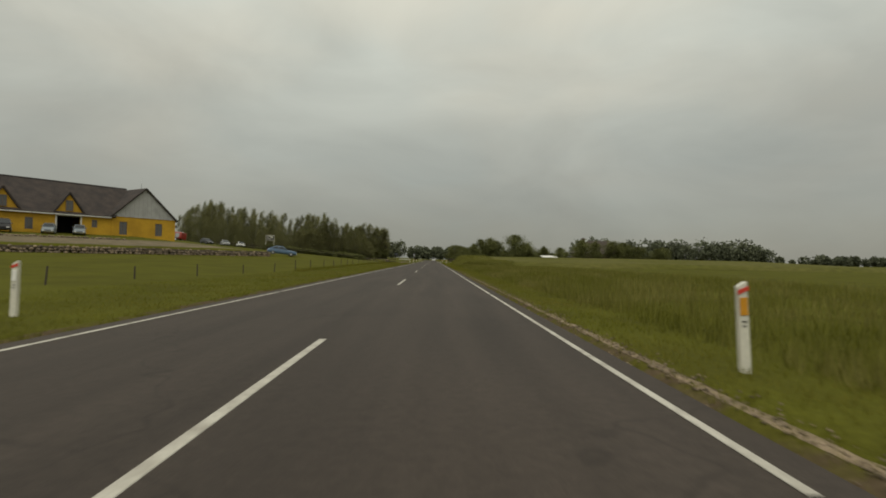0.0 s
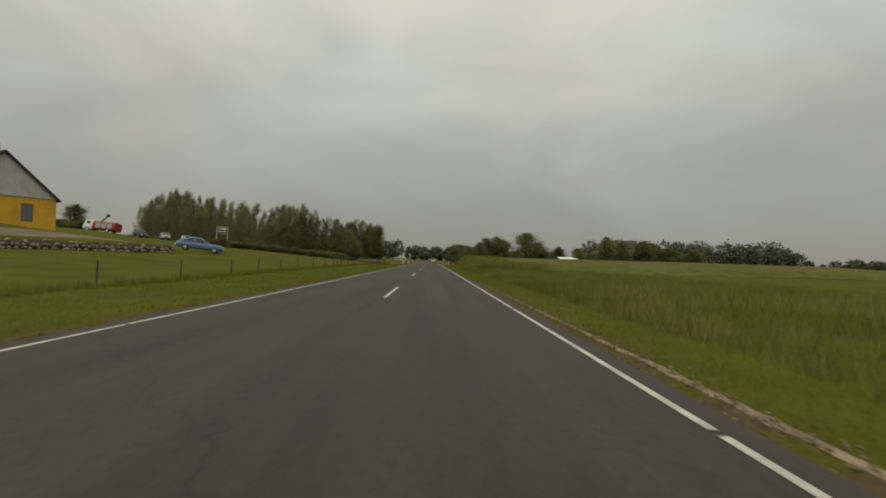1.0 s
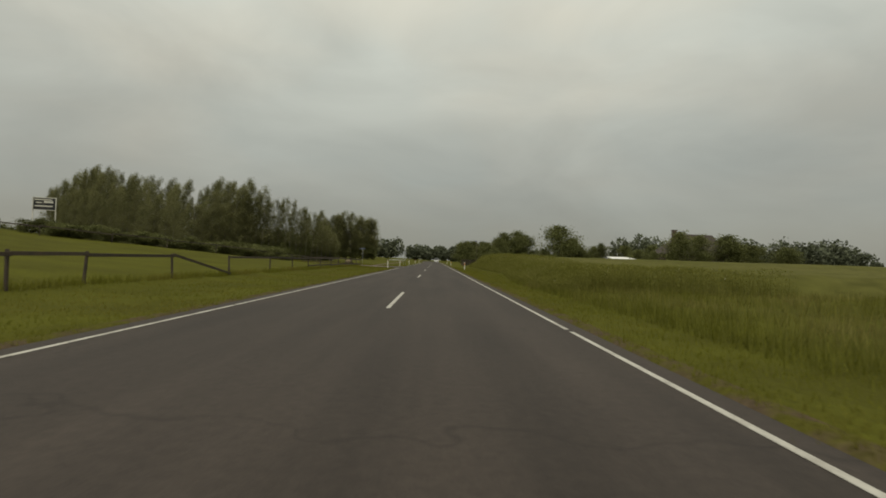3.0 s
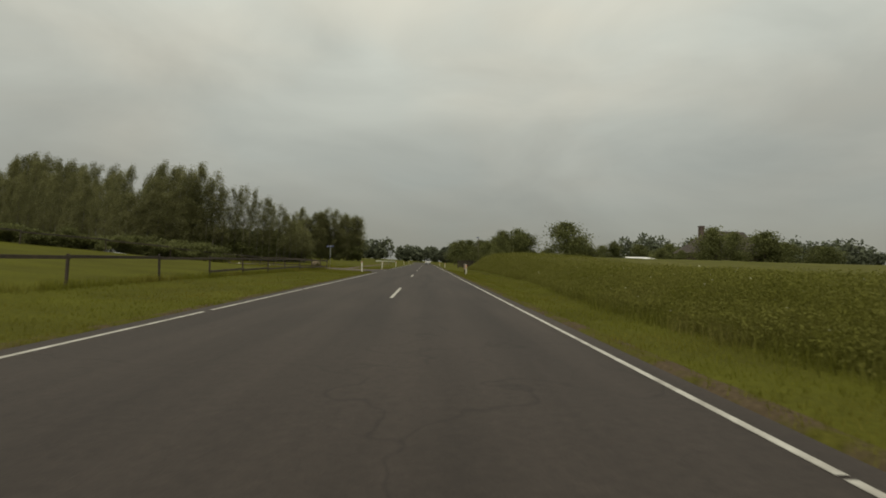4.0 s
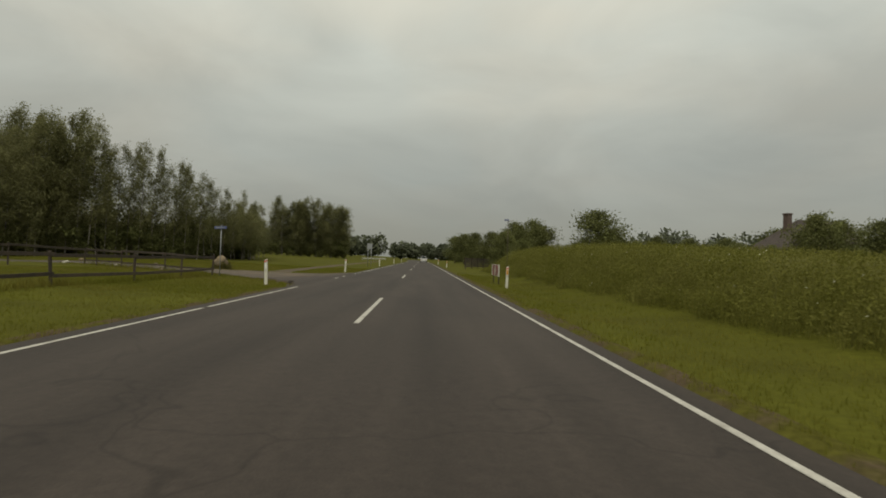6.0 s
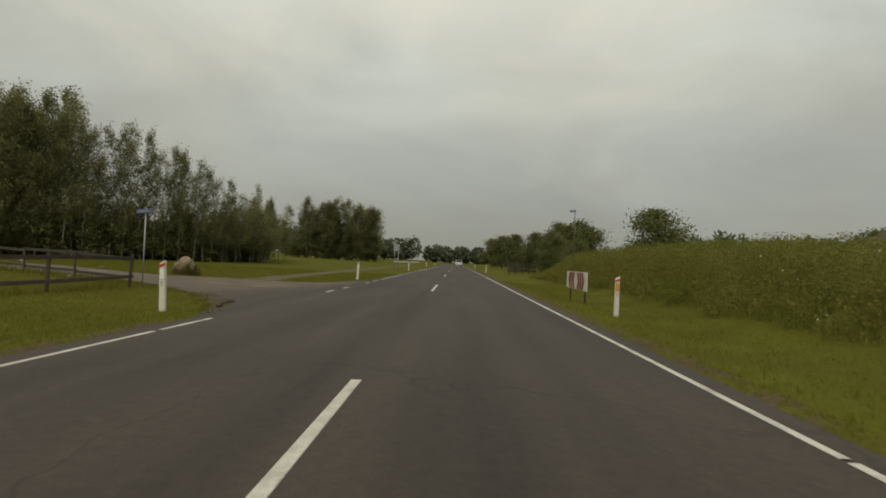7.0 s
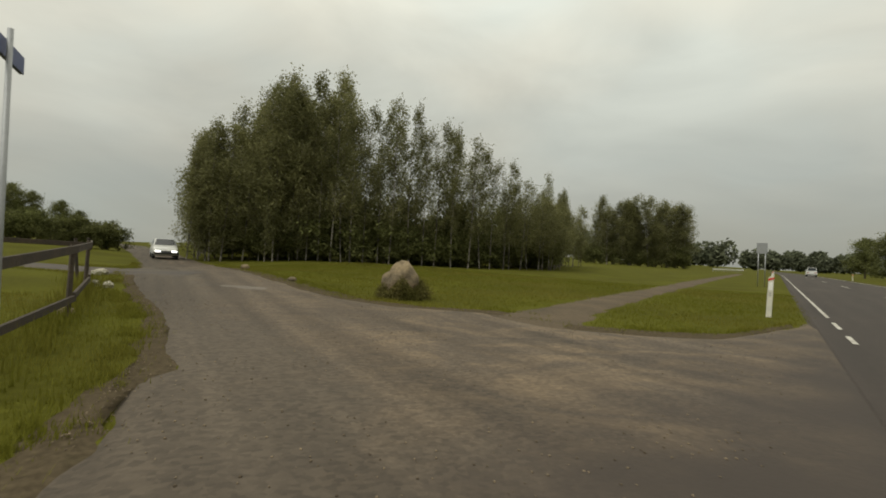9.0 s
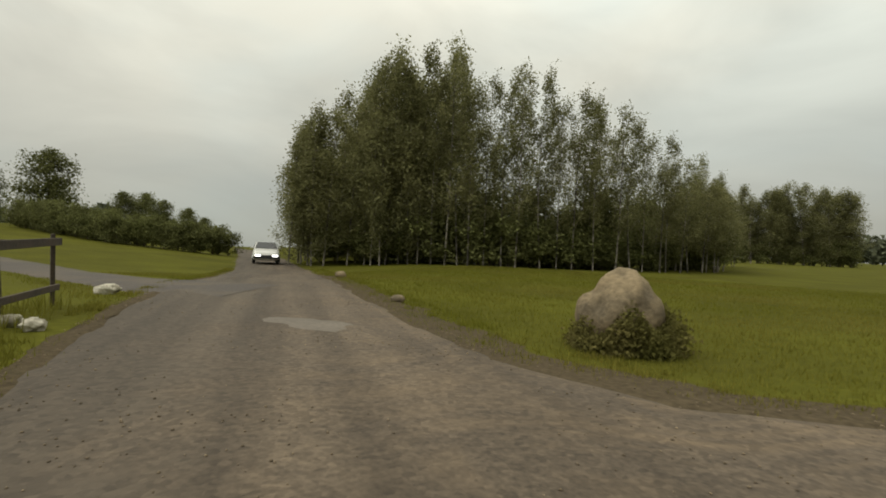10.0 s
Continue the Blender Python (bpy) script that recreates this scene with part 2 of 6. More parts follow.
    lane.vector_type = "TEXTURE"
    lane.inputs["Rotation"].default_value = (0, 0, radians(-29))
    lane.inputs["Scale"].default_value = (9.0, 0.42, 1.0)
    t.links.new(geo.outputs["Position"], lane.inputs["Vector"])
    rut = t.nodes.new("ShaderNodeTexNoise")
    rut.inputs["Scale"].default_value, rut.inputs["Detail"].default_value = 1.0, 4
    t.links.new(lane.outputs[0], rut.inputs["Vector"])
    grit = t.nodes.new("ShaderNodeTexVoronoi")
    grit.inputs["Scale"].default_value = 22.0
    t.links.new(geo.outputs["Position"], grit.inputs["Vector"])
    last = mix.outputs["Result"]
    for source, lo, hi, out_lo, out_hi in ((rut.outputs["Fac"], 0.32, 0.68, 0.72, 1.2), (grit.outputs["Color"], 0.1, 0.9, 0.76, 1.24)):
        k = t.nodes.new("ShaderNodeMapRange")
        for key, value in (("From Min", lo), ("From Max", hi), ("To Min", out_lo), ("To Max", out_hi)):
            k.inputs[key].default_value = value
        t.links.new(source, k.inputs["Value"])
        mul = t.nodes.new("ShaderNodeMix")
        mul.data_type, mul.blend_type = "RGBA", "MULTIPLY"
        mul.inputs["Factor"].default_value = 1.0
        t.links.new(last, mul.inputs["A"])
        t.links.new(k.outputs["Result"], mul.inputs["B"])
        last = mul.outputs["Result"]
    t.links.new(last, b.inputs["Base Color"])


washed_sand(M_TRACK, (0.132, 0.097, 0.06), (0.073, 0.058, 0.041))
wear_towards_road(M_TRACK, (0.041, 0.0322, 0.0255))
M_MUD = material("dark_mud", (0.045, 0.036, 0.026), 0.85, 0.3, 3.0, 18.0, 0.6, spec=0.3)
M_PATH = material("path_gravel", (0.108, 0.082, 0.053), 0.9, 0.26, 0.8, 20.0, 0.5, second=(0.075, 0.06, 0.04), spec=0.1)
M_DRIVE = material("worn_drive_asphalt", (0.07, 0.061, 0.053), 0.85, 0.25, 0.7, 20.0, 0.5, second=(0.1, 0.082, 0.06), amount=0.58, spec=0.2)
M_SHOULDER = material("shoulder_gravel", (0.26, 0.2, 0.13), 0.95, 0.35, 2.5, 25.0, 0.7, second=(0.14, 0.11, 0.072), spec=0.15)
M_PAINT = material("road_paint", (0.44, 0.42, 0.36), 0.7, 0.15, 3.0, 30.0, 0.1, second=(0.27, 0.25, 0.21), amount=0.56, spec=0.3)
M_BLADE = material("grass_blade", (0.136, 0.138, 0.019), 0.7, 0.14, 0.22, 3.0, 0, second=(0.165, 0.147, 0.03), amount=0.56, patch=0.45, island=0.15, spec=0.05, trans=0.4)
M_MEADOW = material("meadow_blade", (0.115, 0.117, 0.016), 0.75, 0.15, 0.25, 2.0, 0, second=(0.19, 0.17, 0.05), amount=0.54, patch=0.4, island=0.35, spec=0.15, trans=0.35)
M_CROP = material("crop_leaf", (0.134, 0.135, 0.026), 0.7, 0.2, 0.5, 3.0, 0, second=(0.166, 0.161, 0.04), island=0.16, spec=0.04, trans=0.35)
M_FLOWER = material("pale_flower", (0.5, 0.5, 0.34), 0.8, 0.1, 2.0, 20.0, 0, island=0.2)
M_FIELD = material("far_field", (0.077, 0.077, 0.017), 0.95, 0.25, 0.05, 0.8, 0.4, second=(0.097, 0.092, 0.027), spec=0.03)
M_LEAF_BIRCH = material("birch_leaf", (0.158, 0.158, 0.068), 0.6, 0.1, 0.3, 3.0, 0, second=(0.19, 0.186, 0.08), island=0.28, random_=0.2, spec=0.08, trans=0.48)
M_LEAF_DARK = material("broad_leaf", (0.108, 0.116, 0.04), 0.6, 0.1, 0.3, 3.0, 0, second=(0.13, 0.136, 0.05), island=0.4, random_=0.2, spec=0.06, trans=0.36)
# distance haze painted into the leaf colour: paler and bluer than near leaves
M_LEAF_HAZED = material("hazed_far_leaf", (0.1, 0.112, 0.07), 0.8, 0.1, 0.1, 2.0, 0, second=(0.118, 0.128, 0.08), island=0.35, spec=0.1, trans=0.2)
M_BARK_BIRCH = material("birch_bark", (0.25, 0.225, 0.18), 0.8, 0.3, 1.6, 14.0, 0.3, second=(0.07, 0.062, 0.05), amount=0.5, patch=0.35)
M_BARK = material("bark", (0.1, 0.078, 0.055), 0.9, 0.3, 4.0, 22.0, 0.6)
M_WOOD = material("weathered_wood", (0.062, 0.046, 0.031), 0.9, 0.25, 3.0, 30.0, 0.4, second=(0.04, 0.032, 0.024), random_=0.2)
M_POST = material("dark_weathered_post", (0.055, 0.045, 0.034), 0.9, 0.25, 3.0, 30.0, 0.4)
M_STONE = material("field_stone", (0.2, 0.152, 0.096), 0.9, 0.25, 2.5, 20.0, 0.5, second=(0.1, 0.08, 0.058), random_=0.4)
M_BOULDER = material("boulder", (0.2, 0.155, 0.092), 0.92, 0.3, 2.6, 19.0, 0.8, second=(0.105, 0.085, 0.055), amount=0.52, patch=0.4, spec=0.2)
M_WHITE_STONE = material("whitewashed_stone", (0.4, 0.375, 0.3), 0.9, 0.25, 6.0, 26.0, 0.6, second=(0.2, 0.18, 0.13), amount=0.55, patch=0.3)
M_PLASTIC = material("post_plastic", (0.598, 0.576, 0.48), 0.5, 0.08, 3.0, 20.0, 0.05, second=(0.5, 0.49, 0.43), amount=0.62)
M_CHEVRON = material("faded_red", (0.2, 0.022, 0.018), 0.5, 0.12, 5.0, 40.0, 0.05)
M_CLAY = material("trampled_soil", (0.07, 0.055, 0.034), 0.95, 0.35, 2.4, 18.0, 0.7, second=(0.05, 0.045, 0.024), amount=0.7, patch=0.5, spec=0.03)
M_SOIL = material("bare_soil", (0.078, 0.058, 0.034), 0.95, 0.3, 1.6, 14.0, 0.6, second=(0.07, 0.066, 0.012), amount=0.5, patch=0.3, spec=0.03)
M_WEED = material("dull_weed", (0.095, 0.095, 0.026), 0.8, 0.2, 1.0, 8.0, 0, second=(0.13, 0.112, 0.04), island=0.25, spec=0.03, trans=0.35)
M_RED = material("reflective_red", (0.55, 0.05, 0.03), 0.45, 0.1, 5.0, 40.0, 0.05)
M_ORANGE = material("amber_reflector", (0.55, 0.25, 0.02), 0.35, 0.1, 5.0, 60.0, 0.05)
M_BLACK = material("black_paint", (0.02, 0.02, 0.02), 0.5, 0.1, 5.0, 40.0, 0.05)
M_WHITE = material("white_paint", (0.74, 0.73, 0.68), 0.5, 0.08, 3.0, 25.0, 0.05, second=(0.6, 0.58, 0.52), amount=0.62)
M_STEEL = material("galvanised_steel", (0.45, 0.46, 0.46), 0.45, 0.12, 4.0, 40.0, 0.1, metal=0.7)
M_SIGNBLUE = material("sign_blue", (0.1, 0.12, 0.24), 0.45, 0.08, 4.0, 30.0, 0.03)
M_SIGNGREY = material("sign_back", (0.3, 0.31, 0.31), 0.5, 0.08, 4.0, 30.0, 0.05, metal=0.4)
M_YELLOW = material("yellow_limewash", (0.55, 0.325, 0.035), 0.9, 0.14, 0.5, 7.0, 0.25, second=(0.43, 0.25, 0.03), spec=0.15)
M_GABLE = material("grey_boarding", (0.38, 0.38, 0.37), 0.8, 0.1, 1.0, 14.0, 0.2, second=(0.32, 0.32, 0.31))
M_ROOF = material("dark_roofing", (0.058, 0.046, 0.04), 0.85, 0.25, 0.9, 9.0, 0.5, second=(0.036, 0.031, 0.029), spec=0.2)
M_FRAME = material("brown_window_frame", (0.16, 0.12, 0.085), 0.7, 0.15, 4.0, 30.0, 0.1)
M_THATCH = material("old_thatch", (0.07, 0.056, 0.046), 0.95, 0.25, 1.5, 20.0, 0.6)
M_BRICK = material("chimney_brick", (0.12, 0.085, 0.07), 0.9, 0.2, 3.0, 20.0, 0.4)
M_TYRE = material("tyre_rubber", (0.022, 0.022, 0.022), 0.8, 0.15, 6.0, 50.0, 0.2)
M_CHROME = material("chrome_trim", (0.6, 0.6, 0.6), 0.2, 0.05, 6.0, 50.0, 0.0, metal=1.0)
M_GLASS = glass_dark("vehicle_glass")
# pane colour lightened to grey to stand in for reflected sky
M_WINDOW_SKY = glass_dark("sky_grey_window_glass", (0.1, 0.098, 0.095))
# near-black colour for painted shade inside the barn, and for the shed door
M_DARK = material("dark_shade_and_door", (0.03, 0.026, 0.024), 0.9, 0.2, 2.0, 20.0, 0)
M_LAMP_ON = material("lit_headlamp", (0.9, 0.9, 0.88), 0.3, 0.02, 4.0, 20.0, 0, emit=(1.0, 0.98, 0.92, 2.2))
M_LAMP = material("lamp_lens", (0.6, 0.6, 0.58), 0.2, 0.05, 4.0, 20.0, 0)
M_TAIL = material("tail_lens", (0.35, 0.02, 0.015), 0.25, 0.05, 4.0, 20.0, 0)


def car_paint(name, colour, metal=0.25):
    return material(name, colour, 0.28, 0.06, 1.5, 90.0, 0.0, metal=metal, spec=0.5)


M_BLUE_CAR = car_paint("blue_car_paint", (0.085, 0.14, 0.21))
M_WHITE_CAR = car_paint("white_car_paint", (0.6, 0.6, 0.56), 0.0)
M_BLACK_CAR = car_paint("black_car_paint", (0.025, 0.025, 0.027))
M_GREYBLUE_CAR = car_paint("grey_blue_car_paint", (0.17, 0.2, 0.22), 0.1)
M_SILVER_CAR = car_paint("silver_car_paint", (0.4, 0.41, 0.4), 0.4)
M_RED_TRUCK = car_paint("red_truck_paint", (0.25, 0.03, 0.022), 0.0)

# ---- mesh helpers ----


def place_mesh(name, verts, faces, mat, parent=None, label="", smooth=False):
    me = bpy.data.meshes.new(name)
    me.from_pydata([tuple(v) for v in verts], [], [tuple(f) for f in faces])
    me.materials.append(mat)
    if smooth:
        for p in me.polygons:
            p.use_smooth = True
    me.update()
    ob = new(name, me)
    ob.parent = parent
    if label:
        tagged(ob, label)
    return ob


def fast_mesh(name, verts, quads, mat, parent=None):
    """A large mesh of quads from number arrays."""
    verts, quads = np.asarray(verts, np.float32).reshape(-1, 3), np.asarray(quads, np.int32)
    me = bpy.data.meshes.new(name)
    n = quads.shape[1]
    me.vertices.add(len(verts))
    me.vertices.foreach_set("co", verts.ravel())
    me.loops.add(quads.size)
    me.loops.foreach_set("vertex_index", quads.ravel())
    me.polygons.add(len(quads))
    me.polygons.foreach_set("loop_start", np.arange(0, quads.size, n, dtype=np.int32))
    me.materials.append(mat)
    me.update(calc_edges=True)
    me.validate()
    ob = new(name, me)
    ob.parent = parent
    return ob


def part(name, bm, mat, parent=None, label="", smooth=False):
    me = bpy.data.meshes.new(name)
    bmesh.ops.recalc_face_normals(bm, faces=bm.faces)
    bm.to_mesh(me)
    bm.free()
    me.materials.append(mat)
    if smooth:
        for p in me.polygons:
            p.use_smooth = True
    ob = new(name, me)
    ob.parent = parent
    if label:
        tagged(ob, label)
    return ob


def box_bm(size, at=(0, 0, 0), bevel=0.0, turn=None, bm=None):
    own = bm is None
    bm = bm or bmesh.new()
    m = Matrix.Translation(at) @ (turn or Matrix.Identity(4)) @ Matrix.Diagonal((*size, 1))
    made = bmesh.ops.create_cube(bm, size=1, matrix=m)
    if bevel and own:
        bmesh.ops.bevel(bm, geom=bm.edges[:], offset=bevel, segments=2, affect="EDGES", profile=0.6)
    return bm


def box(name, size, at, mat, parent=None, bevel=0.01, turn=None, label=""):
    return part(name, box_bm(size, at, bevel, turn), mat, parent, label)


def rod_bm(a, b, ra, rb, sides=8, bm=None):
    bm = bm or bmesh.new()
    a, b = Vector(a), Vector(b)
    d = b - a
    m = Matrix.Translation((a + b) / 2) @ d.to_track_quat("Z", "Y").to_matrix().to_4x4()
    bmesh.ops.create_cone(bm, cap_ends=True, segments=sides, radius1=ra, radius2=rb, depth=d.length, matrix=m)
    return bm


def rod(name, a, b, ra, rb, mat, parent=None, sides=8, label=""):
    return part(name, rod_bm(a, b, ra, rb, sides), mat, parent, label, smooth=True)


def plate_bm(corners, thick):
    """A flat plate through the corners, of some thickness to both sides."""
    bm = bmesh.new()
    c = [Vector(p) for p in corners]
    n = (c[1] - c[0]).cross(c[-1] - c[0]).normalized() * thick / 2
    top, low = [bm.verts.new(p + n) for p in c], [bm.verts.new(p - n) for p in c]
    bm.faces.new(top)
    bm.faces.new(low[::-1])
    for k in range(len(c)):
        j = (k + 1) % len(c)
        bm.faces.new((top[k], low[k], low[j], top[j]))
    return bm


def thing(name, m, label, category, group="", kind=""):
    ob = new(name)
    ob.empty_display_size = 0.2
    ob.matrix_basis = m
    return tagged(ob, label, category, group, kind)


def ramp01(a, b, v):
    v = min(1.0, max(0.0, (v - a) / (b - a)))
    return v * v * (3 - 2 * v)


# ---- ground ----
WALL_A, WALL_B = Vector((-23.1, 52.85)), Vector((-49.0, 10.0))
WALL_DIR = (WALL_B - WALL_A).normalized()
WALL_OUT = Vector((WALL_DIR.y, -WALL_DIR.x))  # towards the hill


def behind_wall(x, y):
    p = Vector((x, y)) - WALL_A
    return p.dot(WALL_OUT), p.dot(WALL_DIR)


def ground_z(x, y):
    r = -x - 6.0
    z = 0.0
    if r > 0:
        s = 1 - 0.73 * ramp01(104, 130, y - 0.12 * max(0.0, -x - 40)) * (1 - 0.35 * ramp01(45, 90, -x))
        h = 0.085 * max(0.0, r - 2)
        if h > 3.4:
            h = 3.4 + (h - 3.4) * 0.8
        z = s * min(h, 9.0) + 0.75 * math.exp(-(x + 69) ** 2 / 150 - (y - 116) ** 2 / 200)
        dip = y - 131 - 0.52 * (-x - 17)
        far = max(0.0, -x - 50)
        z -= (0.65 + 0.044 * min(far, 90.0)) * math.exp(-(dip / (9 + 0.12 * far)) ** 2) * ramp01(18, 38, -x)
        d, a = behind_wall(x, y)
        step = ramp01(0.15, 1.0, d) * ramp01(-7.0, 7.0, a)
        if y < 100:
            z += 0.75 * step
        if y < 78:
            # the farm's terrace: a gentle meadow up to the wall, then a slope to the house
            foot = WALL_A.x + (y - WALL_A.y) * WALL_DIR.x / WALL_DIR.y
            if d < 0:
                low = 1.15 * max(0.0, -8 - x) / max(1.0, -8 - foot)
            else:
                low = 1.15 + 1.95 * min(d / 25, 1.0) + 0.05 * max(0.0, d - 25)
            w = 1 - ramp01(48, 76, y)
            z += w * (low + 0.85 * step - z)
    if x > 5:
        z += 1.1 * ramp01(7.4, 10.6, x) * ramp01(98, 132, y) * (1 - ramp01(145, 158, y))
        z -= 0.12 * ramp01(4.6, 5.8, x) * (1 - ramp01(6.5, 8.5, x))
    if abs(x) < 3.95:
        z -= 0.07
    else:
        z -= 0.02
        z += 0.03 * noise.noise(Vector((x * 0.35, y * 0.35, 0))) * ramp01(4.5, 7, abs(x))
    return z


def grid_lines(lo, hi, step, far):
    inner = list(np.arange(lo, hi + 1e-6, step))
    out, d = [], step
    v = hi
    while v < far:
        d *= 1.35
        v += d
        out.append(v)
    low, d = [], step
    v = lo
    while v > -far:
        d *= 1.35
        v -= d
        low.append(v)
    return low[::-1] + inner + out


gx = grid_lines(-62, 40, 0.75, 2500)
gx = sorted(set([x for x in gx if not 3.6 < abs(x) < 4.3] + [-4.15, -3.9, 3.9, 4.15]))
gy = grid_lines(-36, 175, 1.0, 2600)
g_verts = [(x, y, ground_z(x, y)) for y in gy for x in gx]
nx = len(gx)
g_faces = [(j * nx + i, j * nx + i + 1, (j + 1) * nx + i + 1, (j + 1) * nx + i) for j in range(len(gy) - 1) for i in range(nx - 1)]
ground = fast_mesh("ground", g_verts, g_faces, M_GRASS_GROUND)
for p in ground.data.polygons:
    p.use_smooth = True
tagged(ground, "mown green roadside grass and sloping meadow", "ground", kind="structure")


def strip(name, pairs, lift, mat, across=6, along=1.2, ragged=0.12, parent=None):
    """A road or track laid over the ground between pairs of edge points, with an uneven rim."""
    fine = []
    for (l0, r0), (l1, r1) in zip(pairs, pairs[1:]):
        n = max(1, int(max(math.dist(l0, l1), math.dist(r0, r1)) / along))
        fine += [[tuple(a + (b - a) * k / n for a, b in zip(p, q)) for p, q in ((l0, l1), (r0, r1))] for k in range(n)]
    fine.append([tuple(pairs[-1][0]), tuple(pairs[-1][1])])
    verts, faces = [], []
    for l, r in fine:
        for i in range(across + 1):
            u = i / across
            x, y = l[0] + (r[0] - l[0]) * u, l[1] + (r[1] - l[1]) * u
            if i in (0, across):
                k = ragged * (noise.noise(Vector((x * 0.9, y * 0.9, 3.1))) + 0.6 * noise.noise(Vector((x * 3.1, y * 3.1, 7.7))))
                x, y = x + k, y + k
            verts.append((x, y, ground_z(x, y) + (lift if 0 < i < across else -0.015)))
    n = across + 1
    for j in range(len(fine) - 1):
        for i in range(across):
            faces.append((j * n + i, j * n + i + 1, (j + 1) * n + i + 1, (j + 1) * n + i))
    return place_mesh(name, verts, faces, mat, parent, smooth=True)


# main road: a slab with chamfered rims
r_verts, r_faces = [], []
r_y = [-120, -40, 0, 40, 80, 117, 137, 180, 240, 300, 380, 480]
bend = lambda y: -0.00012 * max(0.0, y - 230) ** 2  # noqa: E731
for y in r_y:
    for x, z in ((-4.02, -0.08), (-3.86, -0.004), (-2.0, 0.0), (0, 0.0), (2.0, 0.0), (3.8, -0.004), (3.95, -0.08)):
        r_verts.append((x + bend(y), y, z))
for j in range(len(r_y) - 1):
    for i in range(6):
        r_faces.append((j * 7 + i, j * 7 + i + 1, (j + 1) * 7 + i + 1, (j + 1) * 7 + i))
road = place_mesh("road", r_verts, r_faces, M_ASPHALT)
tagged(road, "damp dark grey asphalt country road", "road", kind="structure")

SIDE = [((-3.75, 115.8), (-3.75, 137.2)), ((-4.3, 118.1), (-4.3, 135.4)), ((-4.7, 119.3), (-4.8, 133.6)), ((-5.6, 120.8), (-5.3, 132.2)), ((-6.5, 122.15), (-6.3, 131.5)),
        ((-8.1, 123.8), (-7.6, 131.2)), ((-9.65, 125.0), (-9.6, 131.9)), ((-11.2, 126.0), (-11.0, 131.0)), ((-13.2, 126.95), (-12.8, 131.1)), ((-15.5, 127.85), (-14.8, 131.9)), ((-19.2, 129.6), (-18.5, 133.7)),
        ((-28.0, 134.6), (-27.0, 138.4)), ((-37.0, 139.4), (-35.9, 143.2)), ((-60.0, 150.2), (-59.0, 154.0)), ((-130.0, 181.0), (-129.0, 185.0))]
side_road = strip("side_road", SIDE, 0.045, M_TRACK, across=12, along=0.4, ragged=0.3)
tagged(side_road, "worn brown-grey side road with sandy patches", "road", kind="structure")
PATHWAY = [((-9.7, 129.6), (-6.6, 129.2)), ((-9.6, 132.4), (-7.4, 131.8)), ((-9.45, 134.5), (-7.9, 134.5)), ((-9.6, 141.0), (-8.2, 141.0)), ((-10.4, 172.0), (-9.0, 172.0)), ((-11.4, 240.0), (-10.0, 240.0))]
pathway = strip("pathway", PATHWAY, 0.035, M_PATH, across=4, along=0.5, ragged=0.3)
tagged(pathway, "narrow brown gravel path beside the road", "path", kind="structure")
BRANCH = [((-18.0, 130.0), (-21.5, 134.0)), ((-20.4, 129.9), (-22.8, 133.3)), ((-24.0, 129.6), (-24.9, 132.4)), ((-32.0, 128.6), (-32.4, 131.2)), ((-50.0, 125.0), (-50.4, 127.2)), ((-80, 118), (-80, 120.4))]
branch = strip("branch_track", BRANCH, 0.052, M_DRIVE, across=4, along=0.5, ragged=0.25)
tagged(branch, "worn grey asphalt drive leading off the side road", "path", kind="structure")


def ground_patch(name, x, y, rx, ry, turn, mat, label, seed, lift=0.05):
    """A thin irregular spread of material lying on a track, thinning out to its rim."""
    rs = random.Random(seed)
    o = rs.uniform(0, 90)
    verts, faces, rings, n = [], [], 4, 28
    c, sn = math.cos(radians(turn)), math.sin(radians(turn))
    for k in range(rings + 1):
        for i in range(n):
            a = 2 * math.pi * i / n
            r = k / rings * (1 + 0.55 * noise.noise(Vector((math.cos(a) * 1.7 + o, math.sin(a) * 1.7, k * 0.2))) + 0.3 * noise.noise(Vector((math.cos(a) * 5 + o, math.sin(a) * 5, 3))))
            px, py = rx * r * math.cos(a), ry * r * math.sin(a)
            X, Y = x + px * c - py * sn, y + px * sn + py * c
            verts.append((X, Y, ground_z(X, Y) + lift + 0.012 - 0.02 * (k / rings) ** 2))
    for k in range(rings):
        for i in range(n):
            q = (i + 1) % n
            faces.append((k * n + i, k * n + q, (k + 1) * n + q, (k + 1) * n + i))
    ob = place_mesh(name, verts, faces, mat, smooth=True)
    return tagged(ob, label, "sand", kind="structure")


ground_patch("repair_patch", -15.35, 130.55, 0.8, 0.42, 12, material("pale_patch", (0.135, 0.115, 0.09), 0.85, 0.2, 2.0, 20.0, 0.3), "pale worn repair patch in the side road", 141, 0.048)
shoulder = strip("shoulder", [((3.94, -80), (4.24, -80)), ((3.94, 6), (4.24, 6)), ((3.95, 20), (4.14, 20)), ((3.96, 28), (4.0, 28))], 0.02, M_SHOULDER, across=3, along=0.2, ragged=0.2)
tagged(shoulder, "strip of pale gravel along the road edge", "gravel", kind="structure")
ground_patch("bare_corner", -4.5, 119.5, 1.9, 0.42, 116, M_CLAY, "bare brown soil at the worn grass corner", 23, 0.03)
ground_patch("bare_corner", -5.9, 121.9, 1.2, 0.3, 132, M_CLAY, "bare brown soil at the worn grass corner", 29, 0.03)
